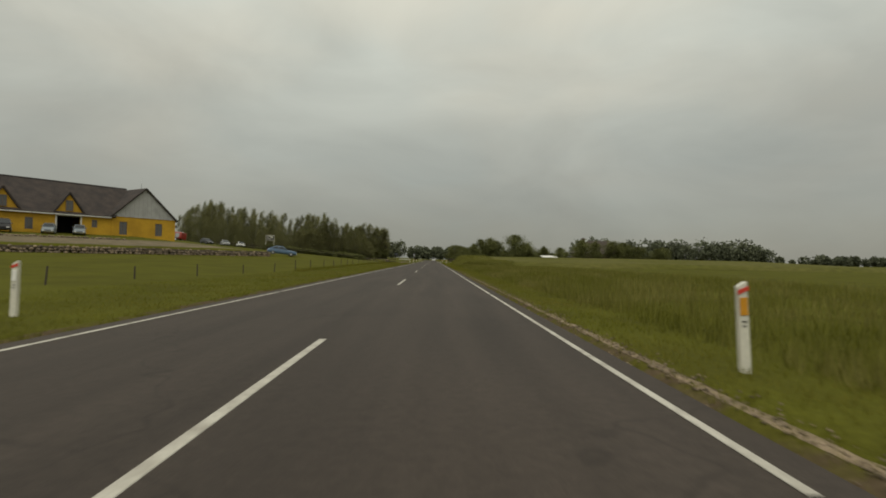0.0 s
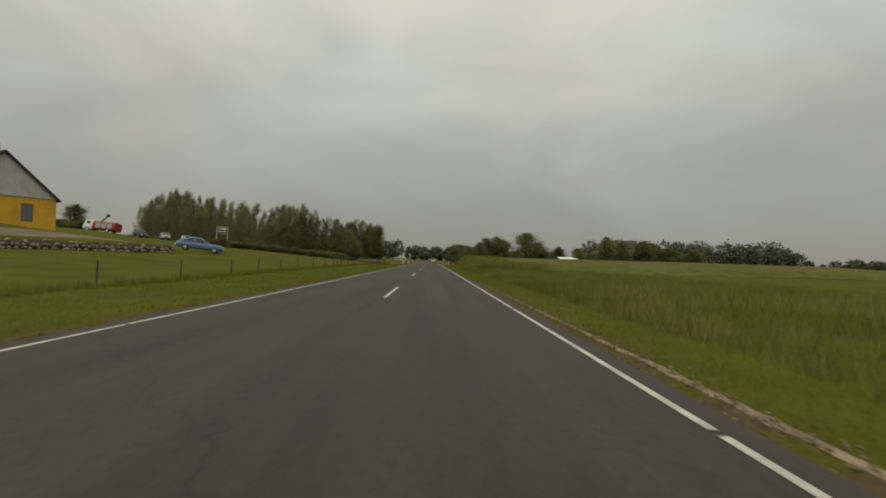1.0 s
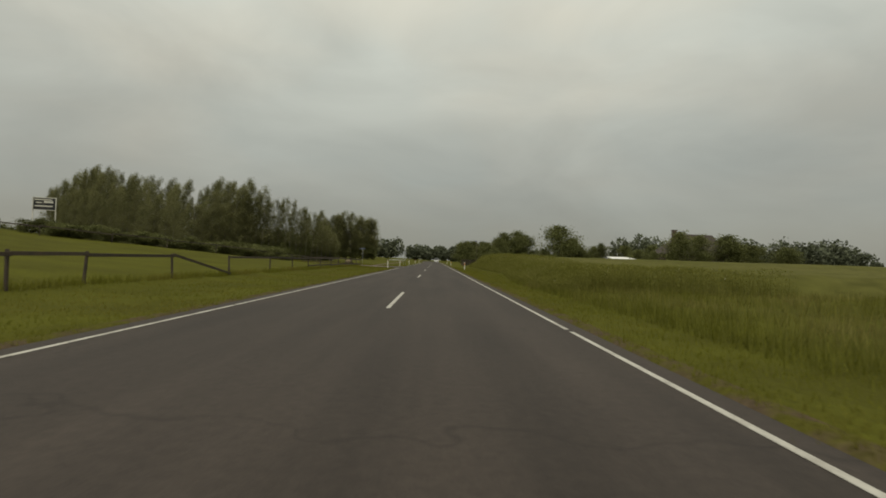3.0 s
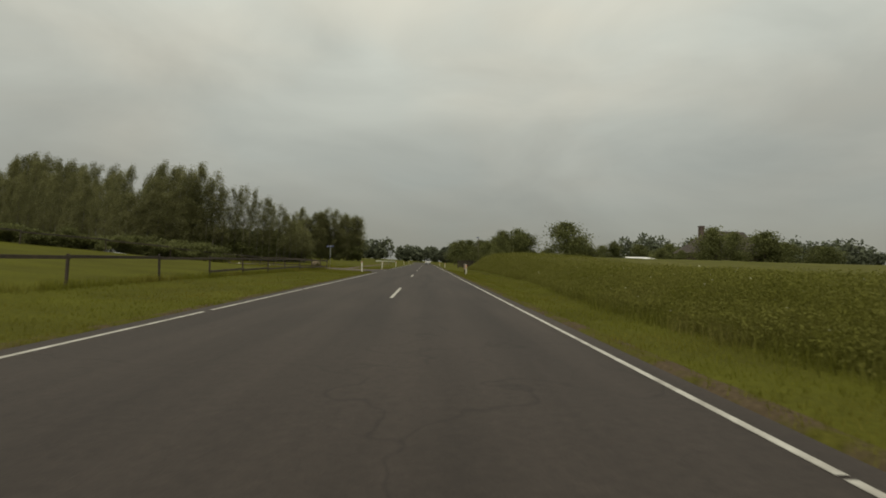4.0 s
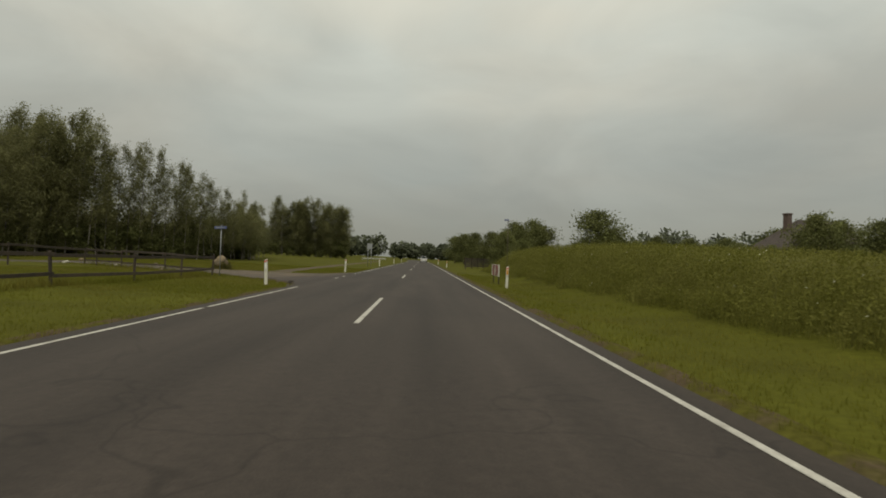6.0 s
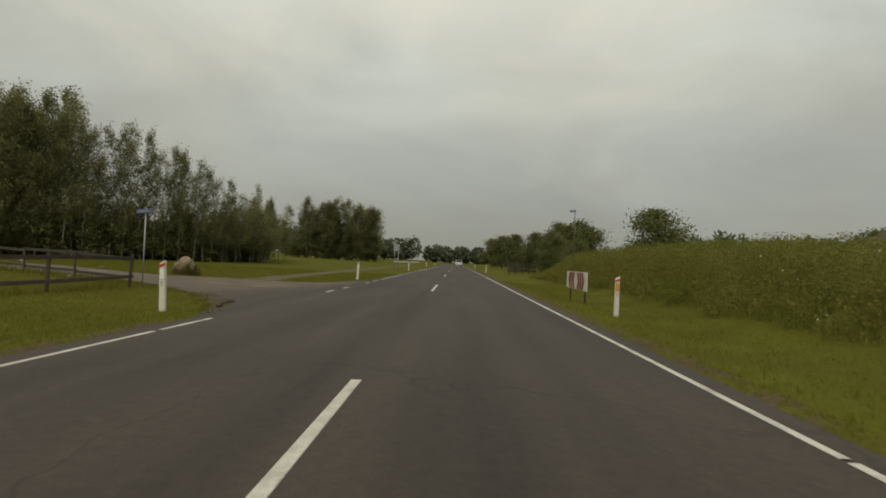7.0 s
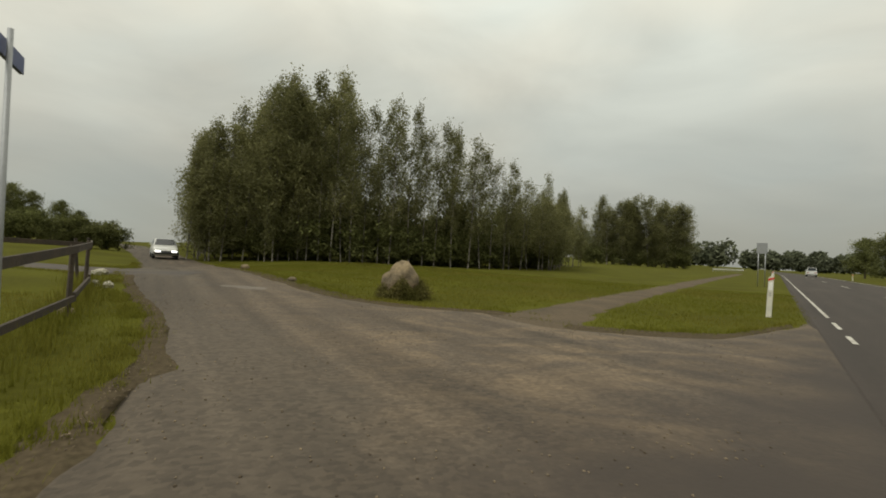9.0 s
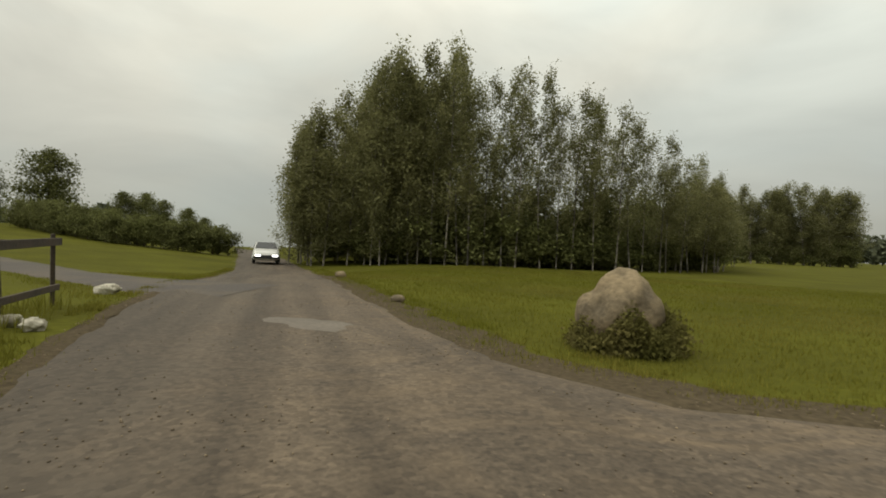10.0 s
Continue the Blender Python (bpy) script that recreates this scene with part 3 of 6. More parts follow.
# bare, worn margins where grass and road meet
for edge in ([((3.82, -90), (4.3, -90)), ((3.82, 300), (4.3, 300))], [((-4.35, -90), (-3.88, -90)), ((-4.35, 116), (-3.88, 116))]):
    margin = strip("bare_margin", edge, 0.012, M_SOIL, across=3, along=0.7, ragged=0.08)
    tagged(margin, "bare brown soil margin along the asphalt edge", "soil", kind="structure")
for side in (0, 1):
    edge = []
    for pair in SIDE[1:12]:
        p, q = Vector(pair[side]), Vector(pair[1 - side])
        out = (p - q).normalized()
        edge.append((tuple(p + out * (0.7 if side else 0.3 if p.x > -9 else 0.1)), tuple(p - out * (0.3 + 0.2 * side))))
    margin = strip("bare_margin", edge, 0.024, M_CLAY, across=4, along=0.2, ragged=0.26)
    tagged(margin, "bare trampled soil along the side road", "soil", kind="structure")


def marking(x0, x1, y0, y1):
    bm = bmesh.new()
    n = max(1, int((y1 - y0) / 10))
    rows = []
    for k in range(n + 1):
        y = y0 + (y1 - y0) * k / n
        rows.append([bm.verts.new((x + bend(y), y, z)) for x, z in ((x0, 0.001), (x0 + 0.004, 0.006), (x1 - 0.004, 0.006), (x1, 0.001))])
    for a, b in zip(rows, rows[1:]):
        for i in range(3):
            bm.faces.new((a[i], a[i + 1], b[i + 1], b[i]))
    return part("road_line", bm, M_PAINT, road)


for k in range(-3, 15):
    far = -19.18 + 21.9 * k
    marking(-0.052, 0.052, far - 6.1, far)
rl = random.Random(4)
y = -110.0
while y < 300:
    n = rl.uniform(6, 17)
    marking(3.44, 3.52, y, y + n)
    y += n + (rl.uniform(0.08, 0.4) if y < 50 else rl.uniform(0.05, 0.12))
y = -110.0
while y < 116.6:
    n = min(rl.uniform(6, 17), 116.6 - y)
    marking(-3.53, -3.45, y, y + n)
    y += n + (rl.uniform(0.2, 0.6) if 55 < y < 100 else rl.uniform(0.08, 0.25))
for y, n in ((125.1, 1.1), (127.8, 1.05), (132.9, 1.2), (135.4, 1.6)):
    marking(-3.53, -3.45, y, y + n)
marking(-3.53, -3.45, 138.4, 300)


def on_track(x, y):
    """Whether a place lies on one of the roads or tracks."""
    if abs(x) < 4.05:
        return True
    for line in (SIDE, PATHWAY, BRANCH):
        for (l0, r0), (l1, r1) in zip(line, line[1:]):
            c = [l0, r0, r1, l1]
            if not (min(p[0] for p in c) - 0.1 < x < max(p[0] for p in c) + 0.1 and min(p[1] for p in c) - 0.1 < y < max(p[1] for p in c) + 0.1):
                continue
            signs = [(c[(k + 1) % 4][0] - c[k][0]) * (y - c[k][1]) - (c[(k + 1) % 4][1] - c[k][1]) * (x - c[k][0]) for k in range(4)]
            if all(s >= 0 for s in signs) or all(s <= 0 for s in signs):
                return True
    return False

# ---- trees ----


def tube(verts, faces, points, radii, sides):
    """Adds a tapered bent tube to number lists."""
    base = len(verts)
    for (p, r) in zip(points, radii):
        for k in range(sides):
            a = 2 * math.pi * k / sides
            verts.append((p[0] + r * math.cos(a), p[1] + r * math.sin(a), p[2]))
    for j in range(len(points) - 1):
        for k in range(sides):
            q = (k + 1) % sides
            faces.append((base + j * sides + k, base + j * sides + q, base + (j + 1) * sides + q, base + (j + 1) * sides + k))


def leaf_quads(rs, centres, size, droop=0.0):
    """Small pointed leaf sprays at the centres, turned at random."""
    n = len(centres)
    a = rs.normal(size=(n, 3))
    a[:, 2] -= droop
    a /= np.linalg.norm(a, axis=1, keepdims=True)
    b = np.cross(a, rs.normal(size=(n, 3)))
    b /= np.linalg.norm(b, axis=1, keepdims=True)
    s = size * rs.uniform(0.6, 1.35, (n, 1))
    v = np.stack([centres - a * s, centres + a * s * 0.8 - b * s * 0.6, centres + a * s * 0.8 + b * s * 0.6], 1)
    return v.reshape(-1, 3), np.arange(3 * n).reshape(-1, 3)


def make_tree(seed, height, spread, low, shape, leaves, leaf, bark, foliage, name, label, category, lean=0.03, limbs=22, trunk_r=None, lift=(0.35, 0.95)):
    """A tree with a bent tapered trunk, limbs and a crown of many leaf sprays gathered along the limbs, with gaps between."""
    rs = np.random.RandomState(seed)
    root = thing(name, Matrix.Identity(4), label, category)
    verts, faces = [], []
    r0 = trunk_r or height * 0.011
    steps = 9
    wob = rs.normal(size=(2,)) * height * 0.015
    axis = [np.array((wob[0] * math.sin(3 * k / steps) - lean * height * (k / steps) ** 2, wob[1] * math.sin(2.4 * k / steps), height * 0.97 * k / steps)) for k in range(steps + 1)]
    tube(verts, faces, axis, [r0 * (1 - 0.9 * k / steps) for k in range(steps + 1)], 7)

    def trunk_at(u):
        k = min(int(u * steps), steps - 1)
        return axis[k] + (axis[k + 1] - axis[k]) * (u * steps - k)

    centres = []
    for i in range(limbs):
        u = low + (0.99 - low) * (i + rs.uniform(0, 0.9)) / limbs
        start = trunk_at(min(u, 0.99))
        rel = (u - low) / (1 - low)
        reach = spread * shape(rel) * rs.uniform(0.6, 1.15)
        ang = rs.uniform(0, 2 * math.pi)
        rise = reach * rs.uniform(*lift)
        end = start + np.array((reach * math.cos(ang) - lean * reach, reach * math.sin(ang), rise))
        mid = (start + end) / 2 + np.array((0, 0, rise * 0.12))
        tube(verts, faces, [start, mid, end], [r0 * 0.32 * (1 - 0.7 * u), r0 * 0.18 * (1 - 0.7 * u), 0.006], 4)
        n = int(leaves / limbs * (0.35 + reach / spread))
        along = rs.beta(2.0, 1.3, n)[:, None]
        spine = np.where(along < 0.5, start + (mid - start) * along * 2, mid + (end - mid) * (along * 2 - 1))
        fat = spread * 0.15 * (0.5 + 0.9 * along)
        centres.append(spine + np.clip(rs.normal(size=(n, 3)), -1.6, 1.6) * fat * np.array((1, 1, 0.8)) - np.array((0, 0, 0.3)) * rs.rand(n, 1) * fat)
    top = trunk_at(0.97)
    centres.append(top + np.clip(rs.normal(size=(int(leaves * 0.03), 3)), -1.7, 1.7) * np.array((spread * 0.12, spread * 0.12, height * 0.035)))
    centres = np.concatenate(centres)
    place_mesh("trunk", verts, faces, bark, root, smooth=True)
    v, q = leaf_quads(rs, centres, leaf, 0.4)
    fast_mesh("crown", v, q, foliage, root)
    return root


dome = lambda u: math.sqrt(max(0.015, 1 - (u * 1.0 - 0.3) ** 2 / 0.51))  # noqa: E731


def make_birch(seed, height, spread, low, clusters, per, leaf, lean, label):
    """A slender windswept tree: a stem that bows away from the wind, steep fine limbs and hanging leaf sprays with sky between."""
    rs = np.random.RandomState(seed)
    root = thing("birch_tree", Matrix.Identity(4), label, "tree")
    verts, faces = [], []
    r0, steps = height * 0.005, 10
    wob = rs.normal(size=2) * height * 0.012
    axis = [np.array((wob[0] * math.sin(3.3 * k / steps) + lean * height * (k / steps) ** 2.6, wob[1] * math.sin(2.6 * k / steps), height * k / steps)) for k in range(steps + 1)]
    tube(verts, faces, axis, [r0 * (1 - 0.93 * k / steps) for k in range(steps + 1)], 6)

    def stem(u):
        k = min(int(u * steps), steps - 1)
        return axis[k] + (axis[k + 1] - axis[k]) * (u * steps - k)

    centres, limbs = [], int(clusters / 3.2)
    for i in range(limbs):
        rel = (i + rs.uniform(0, 0.95)) / limbs
        u = low + (0.97 - low) * rel
        start = stem(u)
        girth = min(1.0, 0.45 + 2.2 * rel) * (1 - rel) ** 0.62 + 0.07
        reach = spread * girth * rs.uniform(0.55, 1.2)
        ang = rs.uniform(0, 2 * math.pi)
        rise = reach * rs.uniform(0.7, 1.5) + 0.15
        end = start + np.array((reach * math.cos(ang) + 0.3 * reach, reach * math.sin(ang), rise))
        mid = (start + end) / 2 + np.array((0, 0, -0.06 * rise))
        tube(verts, faces, [start, mid, end], [r0 * 0.3 * (1 - 0.7 * u), r0 * 0.17 * (1 - 0.7 * u), 0.005], 3)
        sprays = max(2, int(round(3.2 * (0.45 + reach / spread))))
        for q in range(sprays):
            along = 0.3 + 0.75 * (q + rs.rand()) / sprays
            c = start + (end - start) * along + rs.normal(size=3) * 0.07 * spread
            m = int(per * rs.uniform(0.6, 1.4))
            fat = spread * (0.085 + 0.05 * rs.rand())
            d = np.clip(rs.normal(size=(m, 3)), -1.7, 1.7) * np.array((fat, fat, fat * 1.5))
            d[:, 0] += 0.35 * np.abs(d[:, 2])
            centres.append(c + d)
    for q in range(7):
        c = stem(0.9 + 0.1 * q / 6) + np.array((0.05 * q, 0, 0.03 * height * q / 6))
        m = int(per * 0.55)
        centres.append(c + np.clip(rs.normal(size=(m, 3)), -1.6, 1.6) * np.array((0.16 + 0.03 * q, 0.14, 0.22)) * spread / 2)
    centres = np.concatenate(centres)
    place_mesh("trunk", verts, faces, M_BARK_BIRCH, root, smooth=True)
    v, q = leaf_quads(rs, centres, leaf, 0.5)
    fast_mesh("crown", v, q, M_LEAF_BIRCH, root)
    return root


BIRCHES = [make_birch(10 + k, h, w, lo, 190, 29, 0.096, ln, "tall leafy birch tree in a dense roadside grove")
           for k, (h, w, lo, ln) in enumerate(((14, 2.3, 0.05, 0.06), (14.6, 2.0, 0.1, 0.075), (13.4, 2.4, 0.04, 0.045), (14.3, 1.9, 0.08, 0.07), (13, 2.2, 0.03, 0.05), (14.8, 2.2, 0.07, 0.06)))]
SLIM = [make_birch(80 + k, h, w, lo, 150, 27, 0.085, ln, "thin birch tree with pale bare lower stem and open crown")
        for k, (h, w, lo, ln) in enumerate(((14, 1.95, 0.2, 0.05), (14.4, 1.75, 0.24, 0.065), (13.6, 2.05, 0.17, 0.04), (14.2, 1.85, 0.22, 0.055), (13.2, 1.7, 0.27, 0.06)))]
ROUNDS = [make_tree(40 + k, h, w, 0.12, dome, n, 0.16, M_BARK, M_LEAF_DARK, "broadleaf_tree", "rounded dark green broadleaf tree", "tree", lean=0.0, limbs=52, trunk_r=0.2, lift=(-0.05, 0.3))
          for k, (h, w, n) in enumerate(((9, 4.0, 9000), (8, 3.3, 7500), (10, 3.6, 8500)))]
BUSHES = [make_tree(60 + k, h, w, 0.04, dome, int(n * 1.9), 0.088, M_BARK, M_LEAF_DARK, "shrub", "dense dark green shrub at the edge of the trees", "shrub", lean=0.0, limbs=16, trunk_r=0.06)
          for k, (h, w, n) in enumerate(((2.4, 1.6, 1500), (1.8, 1.5, 1300)))]
used = {}


def plant(kinds, k, x, y, size, turn, label="", group=""):
    proto = kinds[k % len(kinds)]
    m = Matrix.Translation((x, y, ground_z(x, y) - 0.05)) @ Matrix.Rotation(turn, 4, "Z") @ Matrix.Diagonal((size[0], size[0], size[1], 1))
    if proto.name not in used:
        used[proto.name] = True
        ob = proto
        ob.matrix_basis = m
    else:
        ob = copy_thing(proto, Matrix.Identity(4))
        ob.matrix_basis = m
    tagged(ob, label, group=group)
    return ob


tr = random.Random(7)


def face_x(y):
    """The side of the grove that faces the road."""
    line = ((149, -36.0), (152, -30.0), (155, -24.5), (162, -22.0), (170, -22.0), (190, -29.5))
    for (y0, x0), (y1, x1) in zip(line, line[1:]):
        if y <= y1:
            return x0 + (x1 - x0) * (y - y0) / (y1 - y0)
    return -29.5


def side_y(x):
    """The side of the grove along the side road."""
    if x > -41:
        return 149.0 - 0.5 * (-36 - x)
    return 146.5 + 0.74 * (-41 - x)


def grove_height(x, y):
    """Tall at the corner, low towards the tail of the grove."""
    h = 13.9 - 0.36 * max(0.0, x + 35) + 4.4 * ramp01(48, 90, -x)
    if x < -37:
        h *= 0.78 + 0.22 * ramp01(-1.6, 3.0, y - side_y(x))
    if x > -26:
        h -= 0.36 * max(0.0, y - 155)
    if y > 160 and x > -40:
        h = min(h, 11.6 - 0.13 * (y - 160))
    if x < -37:
        h += 2.4 * ramp01(2.5, 9, min(face_x(y) - x, y - side_y(x)))
    return max(h, 6.0)


FACE = [Vector((face_x(y), y)) for y in (149, 150.5, 152, 153.5, 155, 158, 162, 166, 170, 180, 190, 200)]


def along_face(step, back, wobble):
    """Places along the grove's road side, in a row set back by some metres."""
    out, left = [], 0.0
    for a, b in zip(FACE, FACE[1:]):
        d = (b - a).normalized()
        n = Vector((-d.y, d.x))
        while left < (b - a).length:
            p = a + d * left + n * (back + tr.uniform(-wobble, wobble))
            out.append((p.x, p.y))
            left += step * tr.uniform(0.75, 1.25)
        left -= (b - a).length
    return out


spots = [p for p in along_face(0.9, 0.0, 0.5) if p[0] < -31]
spots += [p for p in along_face(1.15, 0.0, 0.4) if p[0] >= -31]
spots += [p for p in along_face(1.6, 1.8, 0.5) if p[0] < -31]
spots += [p for p in along_face(2.2, 2.2, 0.6) if p[0] >= -31]
k = 0.0
while k < 68:
    spots.append((-35.5 - k, side_y(-35.5 - k) + (tr.uniform(-1.9, -0.8) if 3 < k < 26 else tr.uniform(-1.3, 0.0))))
    k += tr.uniform(0.7, 1.2) if k < 9 else tr.uniform(1.5, 2.4)
inner = []
while len(inner) < 84:
    x, y = tr.uniform(-106, -34), tr.uniform(147, 212)
    if (x > -70 and y > 188) or x > face_x(y) - 2.5 or y < side_y(x) + 1.2 or (y > 152 and x > face_x(y) - 12):
        continue
    if -1.1 < (x + 9) / (y - 126) < -0.55 and tr.random() < 0.3:
        continue
    if (x > face_x(y) - 11 or y < side_y(x) + 13) and min(math.dist(s, (x, y)) for s in spots + inner) > 1.3:
        inner.append((x, y))
for n, (x, y) in enumerate(spots + inner):
    slim = x > -33.5
    h = grove_height(x, y) * (tr.uniform(0.88, 1.06) if slim else tr.choice((tr.uniform(0.76, 0.86), tr.uniform(0.85, 0.93), tr.uniform(0.93, 1.0)))) / 14.0
    broad = 1.25 if -62 < x < -38 and y < side_y(x) + 0.5 else 1.0
    plant(SLIM if slim else BIRCHES, n, x, y, (max(h, 0.72) * broad * tr.uniform(0.9, 1.1), h), tr.uniform(-0.5, 0.5), group="birches in the grove")
# dark undergrowth inside the grove
for n, (x, y) in enumerate(along_face(2.2, 4.2, 0.8)):
    plant(BUSHES, n, x, y, (tr.uniform(1.2, 1.6), tr.uniform(1.4, 2.1)), tr.uniform(0, 6), "tall dark shrub standing between birch stems", "shrubs below the grove")
# the clump of larger trees further on
for n in range(34):
    u = tr.random()
    x, y = -53 + 26 * u + tr.uniform(-1, 1), 280 + 8 * u + tr.uniform(-5, 6)
    if n < 12:
        x, y = -53 + 26.0 * n / 11, 279 + 7 * n / 11
    h = tr.uniform(16.0, 19.5) / 14.0
    plant(BIRCHES, n, x, y, (h * tr.uniform(1.3, 1.7), h), tr.uniform(0, 6), "broad leafy tree in a dense roadside clump", "trees in the far clump")
for n in range(16):
    plant(BUSHES, n, -54 + 27 * n / 15, 277 + 8 * n / 15 + tr.uniform(-1, 1), (tr.uniform(1.5, 2.2), tr.uniform(1.6, 2.4)), tr.uniform(0, 6), "dense dark shrub at the foot of the far clump", "shrubs below the far clump")
# shrubs below the grove's edges
for n in range(104):
    if n >= 70:
        y = tr.uniform(148.5, 157)
        x = face_x(y) - tr.uniform(1.6, 4.5)
    elif n < 38:
        y = tr.uniform(150, 188)
        x = face_x(y) - tr.uniform(1.0, 6)
    else:
        k = tr.uniform(0, 55)
        x, y = -35 - k, side_y(-35 - k) + tr.uniform(0, 3)
    plant(BUSHES, n, x, y, (tr.uniform(0.9, 1.6), tr.uniform(0.7, 1.3)), tr.uniform(0, 6), group="shrubs below the grove")
# hedge at the top of the meadow, before the grove
for n in range(46):
    u = n / 45
    x, y = -58 + 40 * u + tr.uniform(-0.4, 0.4), 94.5 + 20 * u * u + 2 * u
    if -39.5 < x < -36.0:
        y += 3
    if x < -40:
        continue
    plant(BUSHES, n, x, y, (tr.uniform(0.8, 1.1), tr.uniform(0.42, 0.62)), tr.uniform(0, 6), "low clipped green hedge shrub above the meadow", "hedge shrubs")
# roadside trees on the field side
for n, (x, y, h, w) in enumerate(((37.7, 206, 12.4, 1.2), (45.0, 218, 9.2, 1.1), (32.8, 205, 5.6, 1.0), (43.4, 205, 6.2, 1.1), (54, 226, 7.4, 1.1), (50, 205, 7.6, 1.0), (58, 207, 7.2, 1.1), (66, 207, 7.6, 1.1), (14.0, 165, 4.2, 0.9), (24.5, 229, 11.0, 0.9), (28.5, 227, 11.6, 0.9), (13.6, 178, 5.8, 1.0), (14.2, 196, 6.6, 1.1), (18.3, 190, 7.6, 0.85), (19.6, 212, 8.2, 0.9), (13.4, 220, 7.6, 1.1), (13.0, 246, 8.5, 1.2), (12.0, 272, 9.0, 1.2), (31.8, 232, 10.6, 1.2),
                                  (56.6, 169, 9.3, 0.95), (74, 193.5, 10.2, 1.25), (81, 193, 9.4, 1.3), (66, 190.5, 8.6, 1.2), (62.5, 171.5, 8.8, 1.0), (50.5, 178, 5.2, 1.1), (69.5, 172.5, 9.0, 1.15), (51.6, 171, 4.8, 1.1), (86, 190, 7.6, 1.4), (93, 186, 7.0, 1.4), (100, 198, 7.8, 1.4), (-103.4, 151.6, 6.0, 0.95), (-104.8, 155.2, 6.5, 0.9), (-105.4, 158.2, 5.9, 0.9), (-101.6, 160.8, 5.2, 0.9), (-102.8, 164.0, 4.3, 0.85), (-90.5, 140.0, 9.6, 1.0), (-97, 133, 8.4, 1.0))):
    f = h / (9, 8, 10)[n % 3]
    plant(ROUNDS, n, x, y, (f * w, f), tr.uniform(0, 6), group="scattered broadleaf trees")
HEDGE = [Vector(p) for p in ((-57.6, 148.0), (-57.4, 144.4), (-60.5, 140.6), (-68.0, 138.0), (-80.0, 136.0))]
hedge_at = []
for a, b in zip(HEDGE, HEDGE[1:]):
    hedge_at += [a.lerp(b, k / max(1, round((b - a).length / 0.8))) for k in range(max(1, round((b - a).length / 0.8)))]
for n, p in enumerate(hedge_at):
    plant(BUSHES, n, p.x + tr.uniform(-0.3, 0.3), p.y + tr.uniform(-0.3, 0.3), (tr.uniform(0.8, 1.1), tr.uniform(0.8, 1.15)), tr.uniform(0, 6), "dense field hedge shrub beyond the side road", "field hedge shrubs")

for n in range(16):
    u = n / 15
    plant(BUSHES, n, -77 - 27 * u, 121 - 8 * u + tr.uniform(-1, 1), (tr.uniform(1.2, 1.7), tr.uniform(0.8, 1.2)), tr.uniform(0, 6), "dense hedge shrub on the hill behind the farm", "hill hedge shrubs")


def far_wood(points, height, depth, count, leaf, label, seed):
    """Distant woodland as one body of leaf sprays gathered into crowns, with haze put into the leaf colour."""
    rs = np.random.RandomState(seed)
    vs, qs, off = [], [], 0
    seg = [math.dist(a, b) for a, b in zip(points, points[1:])]
    total = sum(seg)
    for n in range(count):
        s = rs.uniform(0, total)
        k = 0
        while s > seg[k]:
            s -= seg[k]
            k += 1
        u = s / seg[k]
        x = points[k][0] + (points[k + 1][0] - points[k][0]) * u
        y = points[k][1] + (points[k + 1][1] - points[k][1]) * u + rs.uniform(-depth, depth) / 2
        h = height * rs.uniform(0.62, 1.08)
        m = 260
        d = rs.normal(size=(m, 3))
        d /= np.linalg.norm(d, axis=1, keepdims=True)
        rad = h * 0.42 * rs.uniform(0.7, 1.2)
        c = np.array((x, y, ground_z(x, y) + h * 0.55)) + d * rs.uniform(0.55, 1.0, (m, 1)) * np.array((rad, rad, h * 0.47))
        v, q = leaf_quads(rs, c, leaf, 0.2)
        vs.append(v)
        qs.append(q + off)
        off += len(v)
    ob = fast_mesh("far_wood", np.concatenate(vs), np.concatenate(qs), M_LEAF_HAZED)
    return tagged(ob, label, "woodland", kind="stuff")


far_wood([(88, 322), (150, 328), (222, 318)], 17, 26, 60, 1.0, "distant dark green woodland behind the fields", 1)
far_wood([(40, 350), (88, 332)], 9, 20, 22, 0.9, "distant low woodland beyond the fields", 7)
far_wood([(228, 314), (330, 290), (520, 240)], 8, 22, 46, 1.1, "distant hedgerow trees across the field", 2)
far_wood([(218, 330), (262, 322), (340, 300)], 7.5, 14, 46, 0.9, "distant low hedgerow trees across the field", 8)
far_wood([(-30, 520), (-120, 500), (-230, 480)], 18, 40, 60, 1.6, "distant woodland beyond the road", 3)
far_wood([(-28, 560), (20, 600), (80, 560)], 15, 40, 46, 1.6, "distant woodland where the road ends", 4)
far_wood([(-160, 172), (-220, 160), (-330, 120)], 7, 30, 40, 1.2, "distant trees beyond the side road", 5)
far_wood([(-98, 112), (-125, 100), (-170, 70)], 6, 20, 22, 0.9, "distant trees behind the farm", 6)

# ---- farmhouse on the hill ----
HU, HV = Vector((-0.55, -0.835, 0)).normalized(), Vector((-0.835, 0.55, 0)).normalized()
H_ORIGIN = Vector((-44.0, 66.9, 3.9))
H_M = Matrix(((HU.x, HV.x, 0, H_ORIGIN.x), (HU.y, HV.y, 0, H_ORIGIN.y), (0, 0, 1, H_ORIGIN.z), (0, 0, 0, 1)))


def prism_bm(profile, a0, a1, axis):
    """A solid with a profile of (across, height) pushed along one axis: 'u' or 'v'."""
    bm = bmesh.new()
    ends = []
    for a in (a0, a1):
        ends.append([bm.verts.new((a, p, z) if axis == "u" else (p, a, z)) for p, z in profile])
    bm.faces.new(ends[0])
    bm.faces.new(ends[1][::-1])
    n = len(profile)
    for k in range(n):
        j = (k + 1) % n
        bm.faces.new((ends[0][k], ends[0][j], ends[1][j], ends[1][k]))
    return bm


house = thing("farmhouse", H_M, "yellow farmhouse with dark roof and grey boarded gable", "house")
W1, EAVE, APEX = 10.5, 3.3, 8.2


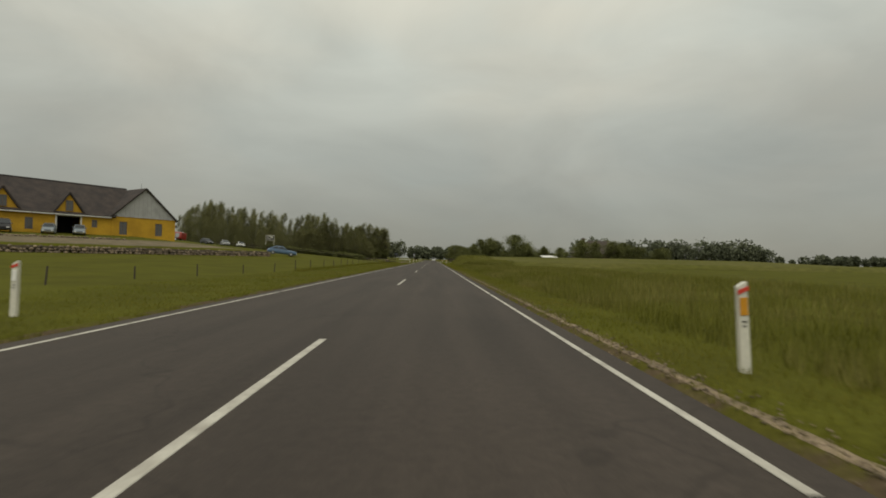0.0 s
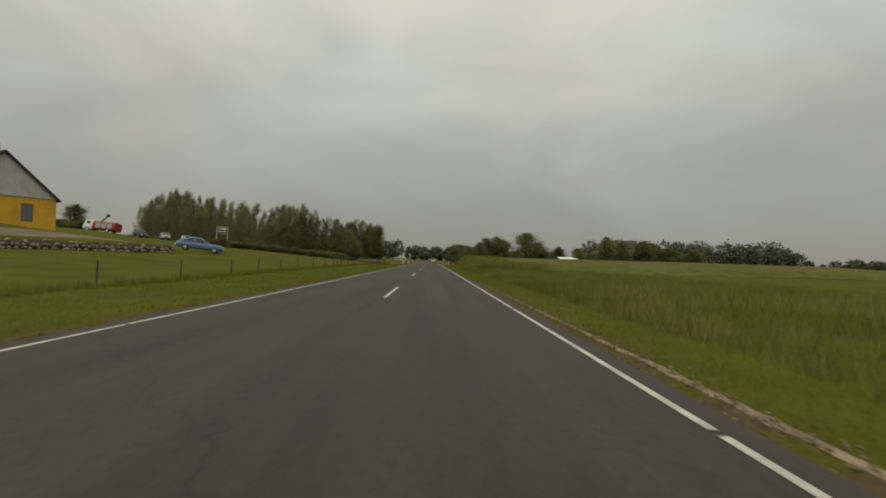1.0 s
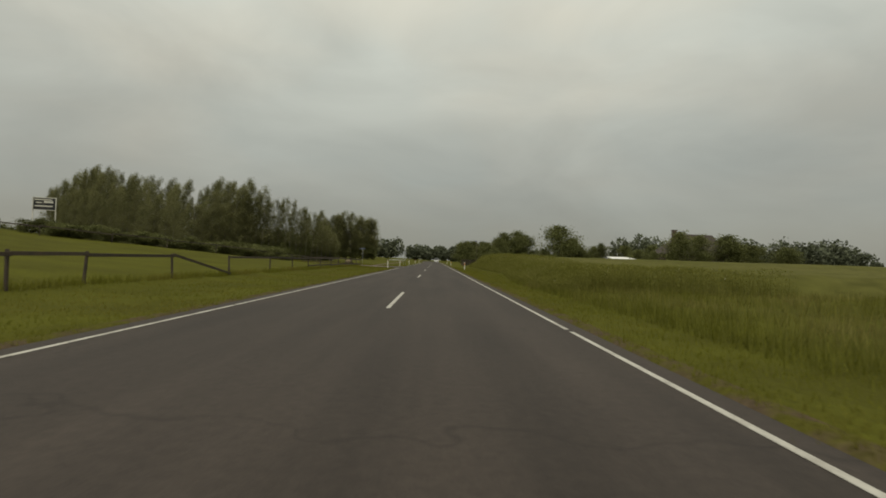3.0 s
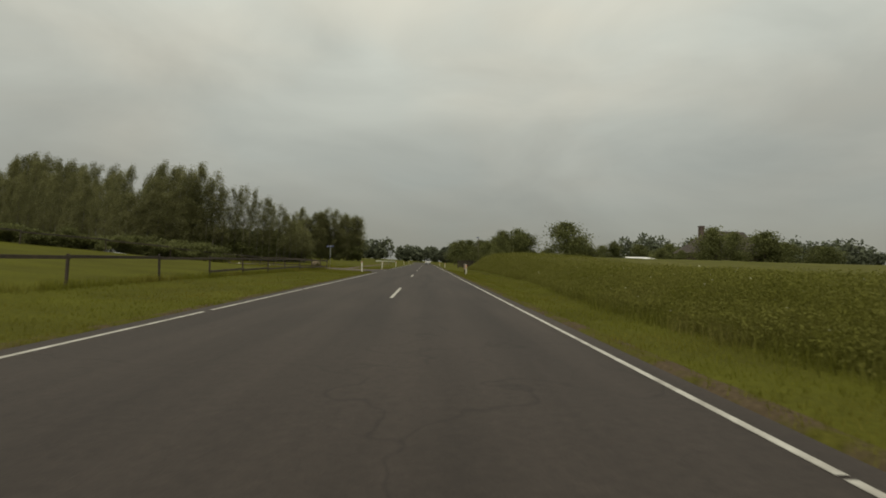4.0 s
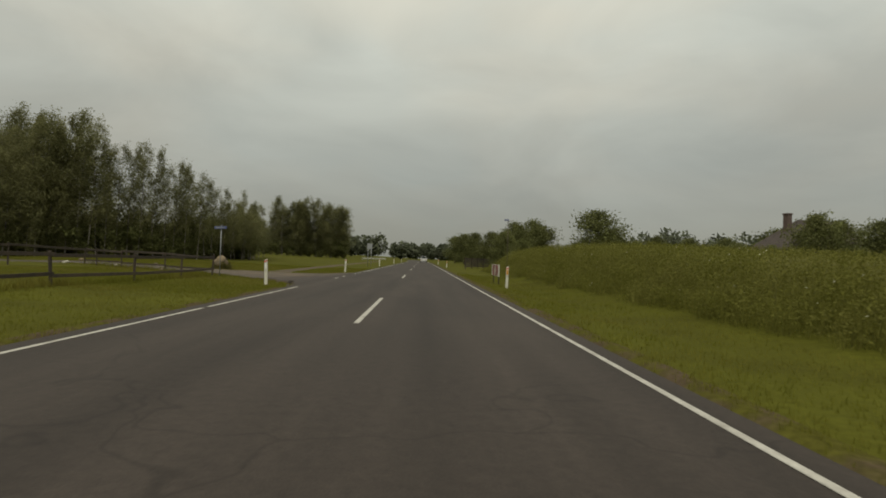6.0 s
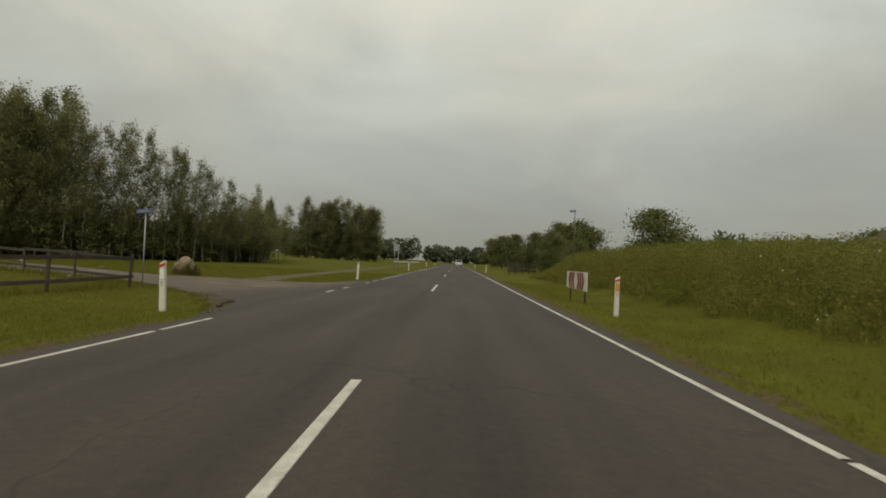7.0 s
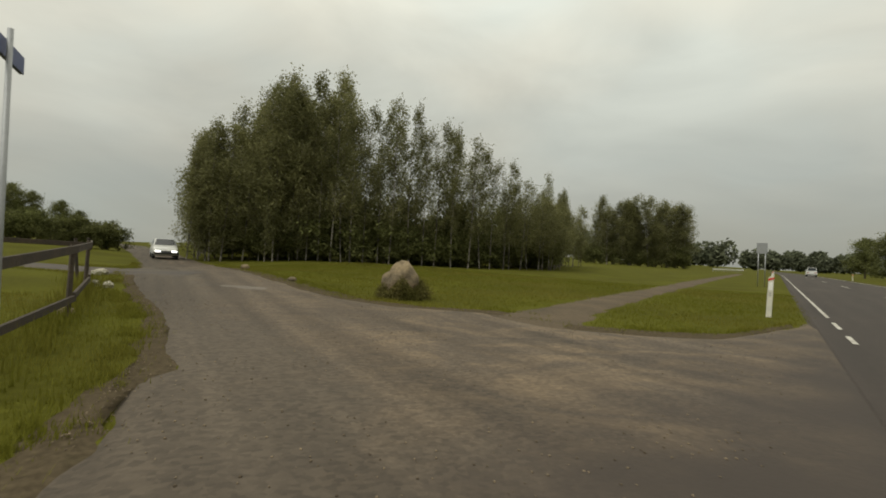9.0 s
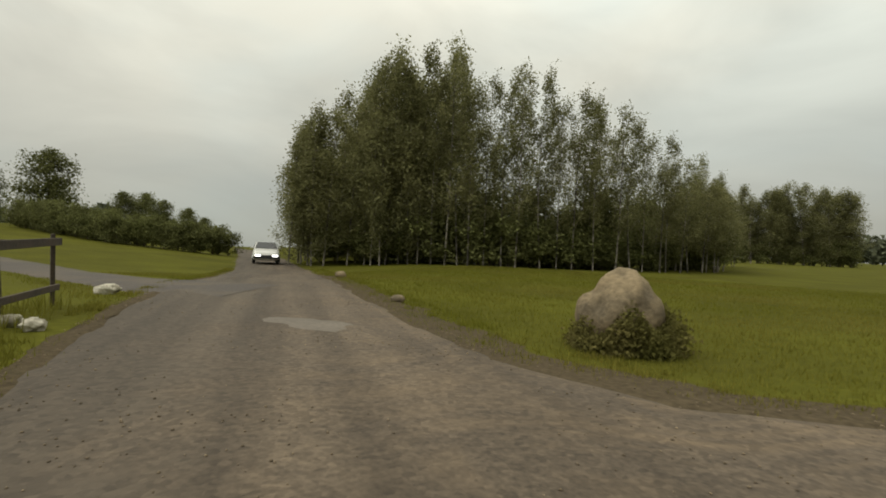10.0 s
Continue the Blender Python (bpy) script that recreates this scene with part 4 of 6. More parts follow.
def house_wall(u0, u1, openings, v, thick, z1):
    """A front wall with openings, in pieces round them."""
    bm = bmesh.new()
    cur = u0
    for a, b, z_lo, z_hi in openings:
        for s0, s1, h0, h1 in ((cur, a, -1.2, z1), (a, b, -1.2, z_lo), (a, b, z_hi, z1)):
            if s1 - s0 > 0.01 and h1 - h0 > 0.01:
                box_bm((s1 - s0, thick, h1 - h0), ((s0 + s1) / 2, v + thick / 2, (h0 + h1) / 2), bm=bm)
        cur = b
    box_bm((u1 - cur, thick, z1 + 1.2), ((cur + u1) / 2, v + thick / 2, (z1 - 1.2) / 2), bm=bm)
    bmesh.ops.remove_doubles(bm, verts=bm.verts[:], dist=0.001)
    return part("wall", bm, M_YELLOW, house)


front_open = [(2.3, 3.5, 0.35, 2.45), (8.1, 9.3, 0.35, 2.45)]
main_open = [(12.6, 13.3, 1.3, 2.4), (14.9, 18.1, -0.1, 2.75), (21.0, 21.9, 0.6, 2.2), (26.5, 27.6, 0.6, 2.2), (31, 32.1, 0.6, 2.2)]
house_wall(0, W1, front_open, 0.0, 0.35, EAVE)
house_wall(W1, 36, main_open, 0.06, 0.35, EAVE)
for size, at in (((0.35, 12, EAVE + 1.2), (0.175, 6.35, (EAVE - 1.2) / 2)), ((36, 0.35, EAVE + 1.2), (18, 12.3, (EAVE - 1.2) / 2)), ((0.35, 12, EAVE + 1.2), (36.1, 6.4, (EAVE - 1.2) / 2))):
    box("wall", size, at, M_YELLOW, house, 0)
gable = part("gable", prism_bm([(0.1, EAVE), (W1 - 0.1, EAVE), (W1 / 2, APEX - 0.1)], -0.02, 0.3, "v"), M_GABLE, house, "grey boarded gable")
for k in range(1, 15):
    u = W1 * k / 15
    top = EAVE + (APEX - EAVE) * (1 - abs(u - W1 / 2) / (W1 / 2))
    if top - EAVE > 0.4:
        box("batten", (0.05, 0.03, top - EAVE - 0.25), (u, -0.035, (top + EAVE) / 2 - 0.1), M_GABLE, gable, 0)


def roof_slab(c, name="roof", mat=M_ROOF, parent=None, label="dark roofing sheets"):
    return part(name, plate_bm(c, 0.22), mat, parent or house, label)


roof_slab([(-0.35, -0.3, EAVE - 0.3), (-0.35, 12.5, EAVE - 0.3), (W1 / 2, 12.5, APEX), (W1 / 2, -0.3, APEX)])
roof_slab([(W1 + 0.35, -0.3, EAVE - 0.3), (W1 / 2, -0.3, APEX), (W1 / 2, 6.2, APEX), (W1 + 0.35, 0.4, EAVE - 0.1)])
roof_slab([(W1 - 0.5, -0.35, EAVE - 0.28), (36.4, -0.35, EAVE - 0.28), (36.4, 6.2, APEX + 0.15), (W1 / 2, 6.2, APEX + 0.15)])
roof_slab([(36.4, 12.8, EAVE - 0.28), (W1 / 2, 12.8, EAVE - 0.28), (W1 / 2, 6.2, APEX + 0.15), (36.4, 6.2, APEX + 0.15)])
part("gable", prism_bm([(0.1, EAVE), (12.4, EAVE), (6.2, APEX)], 36.0, 36.3, "u"), M_YELLOW, house)
box("ridge_cap", (31, 0.3, 0.12), (20.8, 6.2, APEX + 0.3), M_ROOF, house, 0.03)
for cu in (16.5, 24.6):
    part("dormer_wall", prism_bm([(cu - 1.9, EAVE - 0.1), (cu + 1.9, EAVE - 0.1), (cu, 6.0)], -0.05, 3.6, "v"), M_YELLOW, house, "yellow dormer gable")
    roof_slab([(cu - 2.2, -0.3, EAVE - 0.3), (cu, -0.3, 6.25), (cu, 3.9, 6.25), (cu - 2.2, 3.9, EAVE - 0.3)])
    roof_slab([(cu + 2.2, -0.3, EAVE - 0.3), (cu + 2.2, 3.9, EAVE - 0.3), (cu, 3.9, 6.25), (cu, -0.3, 6.25)])
box("eave_board", (W1, 0.06, 0.1), (W1 / 2, -0.06, EAVE - 0.02), M_GABLE, house, 0.01)
box("eave_board", (25, 0.06, 0.14), (23.2, -0.36, EAVE - 0.36), M_WHITE, house, 0.01)


def house_window(u, z, w, h, v=0.12):
    win = box("window", (w, 0.05, h), (u, v, z), M_WINDOW_SKY, house, 0)
    for size, at in (((w + 0.1, 0.09, 0.08), (u, v - 0.03, z + h / 2)), ((w + 0.1, 0.09, 0.08), (u, v - 0.03, z - h / 2)), ((0.08, 0.09, h), (u - w / 2, v - 0.03, z)), ((0.08, 0.09, h), (u + w / 2, v - 0.03, z)), ((0.05, 0.07, h), (u, v - 0.03, z))):
        box("window_frame", size, at, M_FRAME, win, 0.008)


for a, b, z0, z1 in front_open + [o for o in main_open if o[0] != 14.9]:
    house_window((a + b) / 2, (z0 + z1) / 2, b - a, z1 - z0)
house_window(16.5, 4.3, 0.9, 1.5, -0.08)
house_window(24.6, 4.3, 0.9, 1.5, -0.08)
for size, at in (((0.16, 0.12, 2.85), (14.85, 0.0, 1.33)), ((0.16, 0.12, 2.85), (18.15, 0.0, 1.33)), ((3.45, 0.12, 0.16), (16.5, 0.0, 2.83))):
    box("gate_frame", size, at, M_WHITE, house, 0.01)
# added dark sheet that stands in for the shade behind the open gate
box("barn_interior", (4.6, 0.2, 3.0), (16.5, 4.5, 1.3), M_DARK, house, 0)
rod("mast", (5.2, 1.5, APEX), (5.2, 1.5, APEX + 1.8), 0.03, 0.02, M_STEEL, house)

# gravel forecourt above the wall
court = strip("forecourt", [((-26.5, 52.5), (-31.0, 56.5)), ((-32.0, 42.0), (-40.5, 53.0)), ((-41.0, 27.0), (-53.0, 40.0)), ((-52.0, 9.0), (-66.0, 22.0))], 0.05, material("forecourt_gravel", (0.155, 0.122, 0.08), 0.95, 0.25, 0.6, 10.0, 0.4, second=(0.098, 0.082, 0.045), spec=0.15), across=8, along=1.5, ragged=0.4)
tagged(court, "brown gravel forecourt in front of the farmhouse", "forecourt", kind="structure")

# dry stone wall
ws = random.Random(21)
stone_bms = []
for k in range(6):
    bm = bmesh.new()
    bmesh.ops.create_icosphere(bm, subdivisions=1, radius=0.5)
    for v in bm.verts:
        v.co *= 1 + 0.28 * (ws.random() - 0.5)
        v.co.z *= 0.72
    me = bpy.data.meshes.new("stone")
    bm.to_mesh(me)
    bm.free()
    me.materials.append(M_STONE)
    stone_bms.append(me)
stone_wall = thing("dry_stone_wall", Matrix.Identity(4), "rough dry stone retaining wall of brown field stones", "stone wall")
M_EARTH = material("packed_earth", (0.095, 0.078, 0.055), 0.95, 0.3, 2.0, 15.0, 0.6, spec=0.15)
core_v, core_f = [], []
for k in range(47):
    p = WALL_A + (WALL_B - WALL_A) * (k / 46) + WALL_OUT * 0.12
    zb = ground_z(p.x - WALL_OUT.x * 0.6, p.y - WALL_OUT.y * 0.6)
    top = 0.75 + 0.14 * noise.noise(Vector((k * 0.7, 2.2, 0)))
    for off, z in ((0.0, -0.2), (0.06, top * 0.6), (0.14, top), (0.6, top - 0.06), (0.75, -0.2)):
        core_v.append((p.x + WALL_OUT.x * off, p.y + WALL_OUT.y * off, zb + z))
core_f = [(j * 5 + i, j * 5 + i + 1, j * 5 + i + 6, j * 5 + i + 5) for j in range(46) for i in range(4)]
place_mesh("earth_core", core_v, core_f, M_EARTH, stone_wall, "dark earth between the stones")
wall_len = (WALL_B - WALL_A).length
s = 0.0
n_st = 0
for course in range(3):
    s = ws.uniform(0, 0.3)
    while s < wall_len and n_st < 320:
        w = ws.uniform(0.28, 0.62) * (1.12 - 0.12 * course)
        p = WALL_A + WALL_DIR * s - WALL_OUT * (0.15 - 0.08 * course)
        z = ground_z(p.x - WALL_OUT.x * 0.4, p.y - WALL_OUT.y * 0.4) + 0.1 + course * 0.27 + ws.uniform(-0.04, 0.04)
        ob = new("stone", ws.choice(stone_bms))
        ob.parent = stone_wall
        ob.matrix_basis = Matrix.Translation((p.x, p.y, z)) @ Matrix.Rotation(ws.uniform(0, 6.28), 4, "Z") @ Matrix.Rotation(ws.uniform(-0.2, 0.2), 4, "X") @ Matrix.Diagonal((w, w * ws.uniform(0.8, 1.1), ws.uniform(0.38, 0.56), 1))
        s += w * ws.uniform(0.8, 1.25) + (ws.uniform(0.2, 1.2) if course == 2 and ws.random() < 0.4 else 0)
        n_st += 1

edging = thing("stone_edging", Matrix.Identity(4), "low rubble edging of field stones above the forecourt", "stone edging")
for k in range(70):
    p = WALL_A + WALL_DIR * (14 + 0.5 * k) + WALL_OUT * (13.5 + ws.uniform(-0.3, 0.3))
    w = ws.uniform(0.4, 0.75)
    ob = new("stone", ws.choice(stone_bms))
    ob.parent = edging
    ob.matrix_basis = Matrix.Translation((p.x, p.y, ground_z(p.x, p.y) + 0.12)) @ Matrix.Rotation(ws.uniform(0, 6.28), 4, "Z") @ Matrix.Diagonal((w, w * 0.9, ws.uniform(0.4, 0.7), 1))

# ---- vehicles ----


def loft_bm(stations, ring):
    """A closed body through rings of points at successive stations."""
    bm = bmesh.new()
    rows = [[bm.verts.new(p) for p in ring(*s)] for s in stations]
    n = len(rows[0])
    for a, b in zip(rows, rows[1:]):
        for k in range(n):
            j = (k + 1) % n
            bm.faces.new((a[k], a[j], b[j], b[k]))
    bm.faces.new(rows[0][::-1])
    bm.faces.new(rows[-1])
    return bm


def body_ring(x, lo, hi, half):
    pts = []
    for y, z in ((0.55, 0), (0.9, 0.06), (1.0, 0.3), (1.0, 0.62), (0.93, 0.9), (0.78, 1.0)):
        pts.append((x, y * half, lo + z * (hi - lo)))
    return pts + [(px, -py, pz) for px, py, pz in pts[::-1]]


def cabin_ring(x, lo, hi, half_lo, half_hi):
    pts = [(half_lo, 0.0), (half_hi * 0.35 + half_lo * 0.65, 0.45), (half_hi, 0.86), (half_hi * 0.84, 1.0)]
    pts = [(x, y, lo + z * (hi - lo)) for y, z in pts]
    return pts + [(px, -py, pz) for px, py, pz in pts[::-1]]


def wheel(parent, x, y, r, width, rim_mat):
    bm = bmesh.new()
    bmesh.ops.create_cone(bm, cap_ends=True, segments=20, radius1=r, radius2=r, depth=width, matrix=Matrix.Translation((x, y, r)) @ Matrix.Rotation(math.pi / 2, 4, "X"))
    bmesh.ops.bevel(bm, geom=[e for e in bm.edges if len(e.link_faces) == 2 and max(len(f.verts) for f in e.link_faces) > 4], offset=0.03, segments=2, affect="EDGES")
    tyre = part("wheel", bm, M_TYRE, parent, smooth=False)
    side = 1 if y > 0 else -1
    bm = bmesh.new()
    bmesh.ops.create_cone(bm, cap_ends=True, segments=16, radius1=r * 0.62, radius2=r * 0.5, depth=0.04, matrix=Matrix.Translation((x, y + side * (width / 2 + 0.005), r)) @ Matrix.Rotation(-side * math.pi / 2, 4, "X"))
    part("rim", bm, rim_mat, tyre)


def vehicle(name, m, label, category, paint, length, width, belt, roof, bonnet, boot, ws_base, ws_top, rw_top, rw_base, clear=0.22, wheel_r=0.31, lamps=None, nose=None, tail=None, round_lamps=False):
    """A car whose nose points along its own +x: body, cabin, panes, wheels, lamps, bumpers."""
    root = thing(name, m, label, category)
    h, half = length / 2, width / 2
    nose, tail = nose or bonnet - 0.12, tail or boot - 0.1
    st = [(-h, clear + 0.16, tail - 0.1, half * 0.86), (-h + 0.08, clear + 0.08, tail, half * 0.93), (-h + 0.5, clear, boot, half), (rw_base, clear, belt, half), (ws_base, clear, belt, half), (h * 0.62, clear, (belt + bonnet) / 2, half), (h - 0.4, clear, bonnet, half * 0.98), (h - 0.08, clear + 0.06, nose, half * 0.92), (h, clear + 0.14, nose - 0.14, half * 0.84)]
    st = sorted(st, key=lambda s: s[0])
    part("body", loft_bm(st, body_ring), paint, root, smooth=False)
    inset = half * 0.93
    top = half * 0.76
    cs = [(rw_base, belt - 0.05, belt + 0.02, inset, inset * 0.97), (rw_top, belt - 0.05, roof - 0.015, inset, top), ((rw_top + ws_top) / 2, belt - 0.05, roof, inset, top), (ws_top, belt - 0.05, roof - 0.02, inset, top), (ws_base, belt - 0.05, belt + 0.02, inset, inset * 0.97)]
    part("cabin", loft_bm(cs, cabin_ring), paint, root)

    def pane(nm, c):
        part(nm, plate_bm(c, 0.03), M_GLASS, root)

    def edge(x0, x1, z0, z1, u):
        return x0 + (x1 - x0) * u, z0 + (z1 - z0) * u

    (xa, za), (xb, zb) = edge(ws_base, ws_top, belt, roof, 0.1), edge(ws_base, ws_top, belt, roof, 0.9)
    e = 0.02
    pane("windscreen", [(xa + e, -inset * 0.88, za + e), (xa + e, inset * 0.88, za + e), (xb + e, top * 0.88, zb + e), (xb + e, -top * 0.88, zb + e)])
    (xa, za), (xb, zb) = edge(rw_base, rw_top, belt, roof, 0.12), edge(rw_base, rw_top, belt, roof, 0.88)
    pane("rear_window", [(xa - e, inset * 0.86, za + e), (xa - e, -inset * 0.86, za + e), (xb - e, -top * 0.86, zb + e), (xb - e, top * 0.86, zb + e)])
    mid = (ws_top + rw_top) / 2 - 0.1
    f0, f1 = belt + 0.06, roof - 0.1
    y0, y1 = inset * 0.985 + 0.004, top + (inset - top) * 0.16 + 0.012
    for s in (1, -1):
        pane("side_window", [(ws_base - (ws_base - ws_top) * 0.22, s * y0, f0), (mid + 0.05, s * y0, f0), (mid + 0.05, s * y1, f1), (ws_top - 0.1, s * y1, f1)])
        pane("side_window", [(mid - 0.05, s * y0, f0), (rw_base + (rw_top - rw_base) * 0.3, s * y0, f0), (rw_top + 0.1, s * y1, f1), (mid - 0.05, s * y1, f1)])
        for x in (h * 0.62, -h * 0.6):
            wheel(root, x, s * (half - 0.09), wheel_r, 0.19, M_STEEL)
        if round_lamps:
            bm = rod_bm((h - 0.14, s * half * 0.66, nose - 0.2), (h + 0.02, s * half * 0.66, nose - 0.2), 0.11, 0.09, 14)
            part("headlamp", bm, lamps or M_LAMP, root)
        else:
            box("headlamp", (0.1, 0.34, 0.15), (h - 0.03, s * half * 0.62, nose - 0.2), lamps or M_LAMP, root, 0.02)
        box("tail_lamp", (0.06, 0.28, 0.14), (-h + 0.02, s * half * 0.66, tail - 0.18), M_TAIL, root, 0.015)
        box("door_handle", (0.16, 0.03, 0.03), (mid + 0.1, s * (half + 0.008), belt - 0.13), M_CHROME, root, 0.005)
        box("mirror", (0.1, 0.16, 0.12), (ws_base - 0.3, s * (half + 0.06), belt + 0.1), paint, root, 0.02)
    box("bumper", (0.14, width * 0.94, 0.13), (h + 0.0, 0, clear + 0.2), M_CHROME if round_lamps else M_BLACK, root, 0.03)
    box("bumper", (0.14, width * 0.94, 0.13), (-h, 0, clear + 0.22), M_CHROME if round_lamps else M_BLACK, root, 0.03)
    box("grille", (0.05, width * 0.4, 0.14), (h - 0.005, 0, nose - 0.22), M_BLACK, root, 0.01)
    return root


def stand(x, y, turn, lift=0.0):
    """The pose of a thing on the sloping ground, its nose turned by so many degrees from +x."""
    a = radians(turn)
    fx, fy = math.cos(a), math.sin(a)
    z = ground_z(x, y)
    f = Vector((fx, fy, (ground_z(x + fx, y + fy) - ground_z(x - fx, y - fy)) / 2)).normalized()
    s = Vector((-fy, fx, (ground_z(x - fy, y + fx) - ground_z(x + fy, y - fx)) / 2)).normalized()
    u = f.cross(s).normalized()
    s = u.cross(f)
    return Matrix(((f.x, s.x, u.x, x), (f.y, s.y, u.y, y), (f.z, s.z, u.z, z + lift), (0, 0, 0, 1)))


vehicle("coupe_car", stand(-22.6, 57.5, 18), "blue old fastback coupe parked on the grass slope", "car", M_BLUE_CAR, 4.5, 1.72, 0.93, 1.42, 0.88, 0.9, 0.75, 0.05, -0.95, -1.9, round_lamps=True)
vehicle("hatchback_car", stand(-43.0, 144.3, -26, 0.05), "white car with lit headlamps on the side road", "car", M_WHITE_CAR, 4.0, 1.68, 0.92, 1.42, 0.84, 0.9, 0.85, 0.2, -1.2, -1.8, lamps=M_LAMP_ON)
vehicle("panel_van", pose(1.62, 260, 0, 0, 0, 90), "white van driving ahead on the road", "van", M_WHITE_CAR, 4.9, 1.9, 1.15, 1.95, 1.0, 1.12, 1.5, 0.95, -2.25, -2.4, wheel_r=0.33)
vehicle("off_road_car", stand(-55.7, 44.3, -52), "black off-road car parked by the farmhouse", "car", M_BLACK_CAR, 4.4, 1.85, 1.1, 1.8, 1.05, 1.08, 0.8, 0.35, -1.9, -2.1, clear=0.32, wheel_r=0.38)
for x, y, turn in ((-53.1, 49.1, -58), (-51.0, 52.4, -56)):
    vehicle("vintage_car", stand(x, y, turn), "grey-blue rounded vintage car parked before the barn gate", "car", M_GREYBLUE_CAR, 4.0, 1.55, 0.95, 1.5, 0.88, 0.85, 0.55, 0.2, -1.0, -1.75, round_lamps=True, wheel_r=0.33)
for x, y, turn, mat, lab in ((-50.5, 105.8, -58, M_SILVER_CAR, "silver car parked on the hilltop above the meadow"), (-47.2, 107.2, -62, M_WHITE_CAR, "pale car parked on the hilltop above the meadow"), (-54.6, 104.6, -40, M_BLACK_CAR, "dark car parked on the hilltop above the meadow")):
    vehicle("saloon_car", stand(x, y, turn), lab, "car", mat, 4.2, 1.66, 0.9, 1.4, 0.82, 0.88, 0.8, 0.2, -1.0, -1.6)

# red fire engine
fire = thing("fire_engine", stand(-69, 116, 172), "old red fire engine with a ladder boom on the hill", "fire engine")
part("cab", loft_bm([(1.6, 0.6, 2.35, 1.05), (1.75, 0.5, 2.5, 1.15), (3.3, 0.5, 2.45, 1.15), (3.7, 0.55, 1.5, 1.1), (3.8, 0.6, 1.35, 1.0)], body_ring), M_WHITE_CAR, fire, "white cab")
part("body", loft_bm([(-3.6, 0.7, 2.3, 1.1), (-3.5, 0.6, 2.4, 1.2), (1.5, 0.6, 2.4, 1.2), (1.58, 0.7, 2.3, 1.1)], body_ring), M_RED_TRUCK, fire)
for s in (1, -1):
    for x in (-2.4, -1.1, 0.2):
        box("locker_shutter", (1.1, 0.05, 1.1), (x, s * 1.2, 1.5), M_SIGNGREY, fire, 0.01)
    box("side_window", (0.9, 0.05, 0.6), (2.5, s * 1.13, 2.0), M_GLASS, fire, 0.01)
    for x in (2.6, -2.0):
        wheel(fire, x, s * 1.0, 0.46, 0.28, M_STEEL)
boom = part("boom", rod_bm((0.7, 0, 2.4), (-0.8, 0.2, 3.7), 0.15, 0.11, 8), M_BLACK, fire, "dark boom")
box("turret", (0.55, 0.55, 0.5), (-0.85, 0.2, 3.85), M_BLACK, boom, 0.05)
box("ladder", (4.2, 0.5, 0.16), (-1.0, -0.4, 2.55), M_STEEL, fire, 0.02)

# ---- roadside furniture ----


def marker_post(x, y, amber, turn=0, lean=2):
    """A reflector post: wedge-shaped plastic shaft with a slanting top, red band, reflector and small print."""
    m = Matrix.Translation((x, y, ground_z(x, y) - 0.02)) @ Matrix.Rotation(radians(turn), 4, "Z") @ Matrix.Rotation(radians(lean), 4, "Y")
    post = thing("marker_post", m, "white plastic roadside marker post with red band and reflector", "marker post", "marker posts along the road")
    bm = bmesh.new()
    lo = [bm.verts.new((sx * 0.062, sy * 0.05, 0)) for sx, sy in ((-1, -1), (1, -1), (0.75, 1), (-0.75, 1))]
    hi = [bm.verts.new((sx * 0.058, sy * 0.045, 1.02 + 0.035 * sx)) for sx, sy in ((-1, -1), (1, -1), (0.75, 1), (-0.75, 1))]
    bm.faces.new(lo[::-1])
    bm.faces.new(hi)
    for k in range(4):
        bm.faces.new((lo[k], lo[(k + 1) % 4], hi[(k + 1) % 4], hi[k]))
    bmesh.ops.bevel(bm, geom=bm.edges[:], offset=0.008, segments=2, affect="EDGES")
    part("shaft", bm, M_PLASTIC, post)
    part("red_band", plate_bm([(-0.061, -0.052, 0.9), (0.061, -0.052, 0.95), (0.061, -0.052, 1.0), (-0.061, -0.052, 0.95)], 0.008), M_RED, post)
    box("reflector", (0.085, 0.012, 0.2), (0.0, -0.052, 0.77), M_ORANGE if amber else M_WHITE, post, 0.003)
    for k in range(2):
        box("print_bar", (0.05 - 0.015 * k, 0.006, 0.012), (0, -0.053, 0.6 - 0.05 * k), M_BLACK, post, 0)
    return post


for x, y, amber, lean in ((5.07, -20.76, True, -3), (-6.08, -16.9, False, 1), (5.07, 120.8, True, 1), (-4.94, 117.6, False, -2), (-4.73, 137.42, False, 2), (4.95, 178, True, 2), (-4.9, 172, False, 1), (-5.0, 212, False, 2), (5.0, 222, True, 2), (-5.2, 258, False, 2)):
    marker_post(x, y, amber, lean=lean)

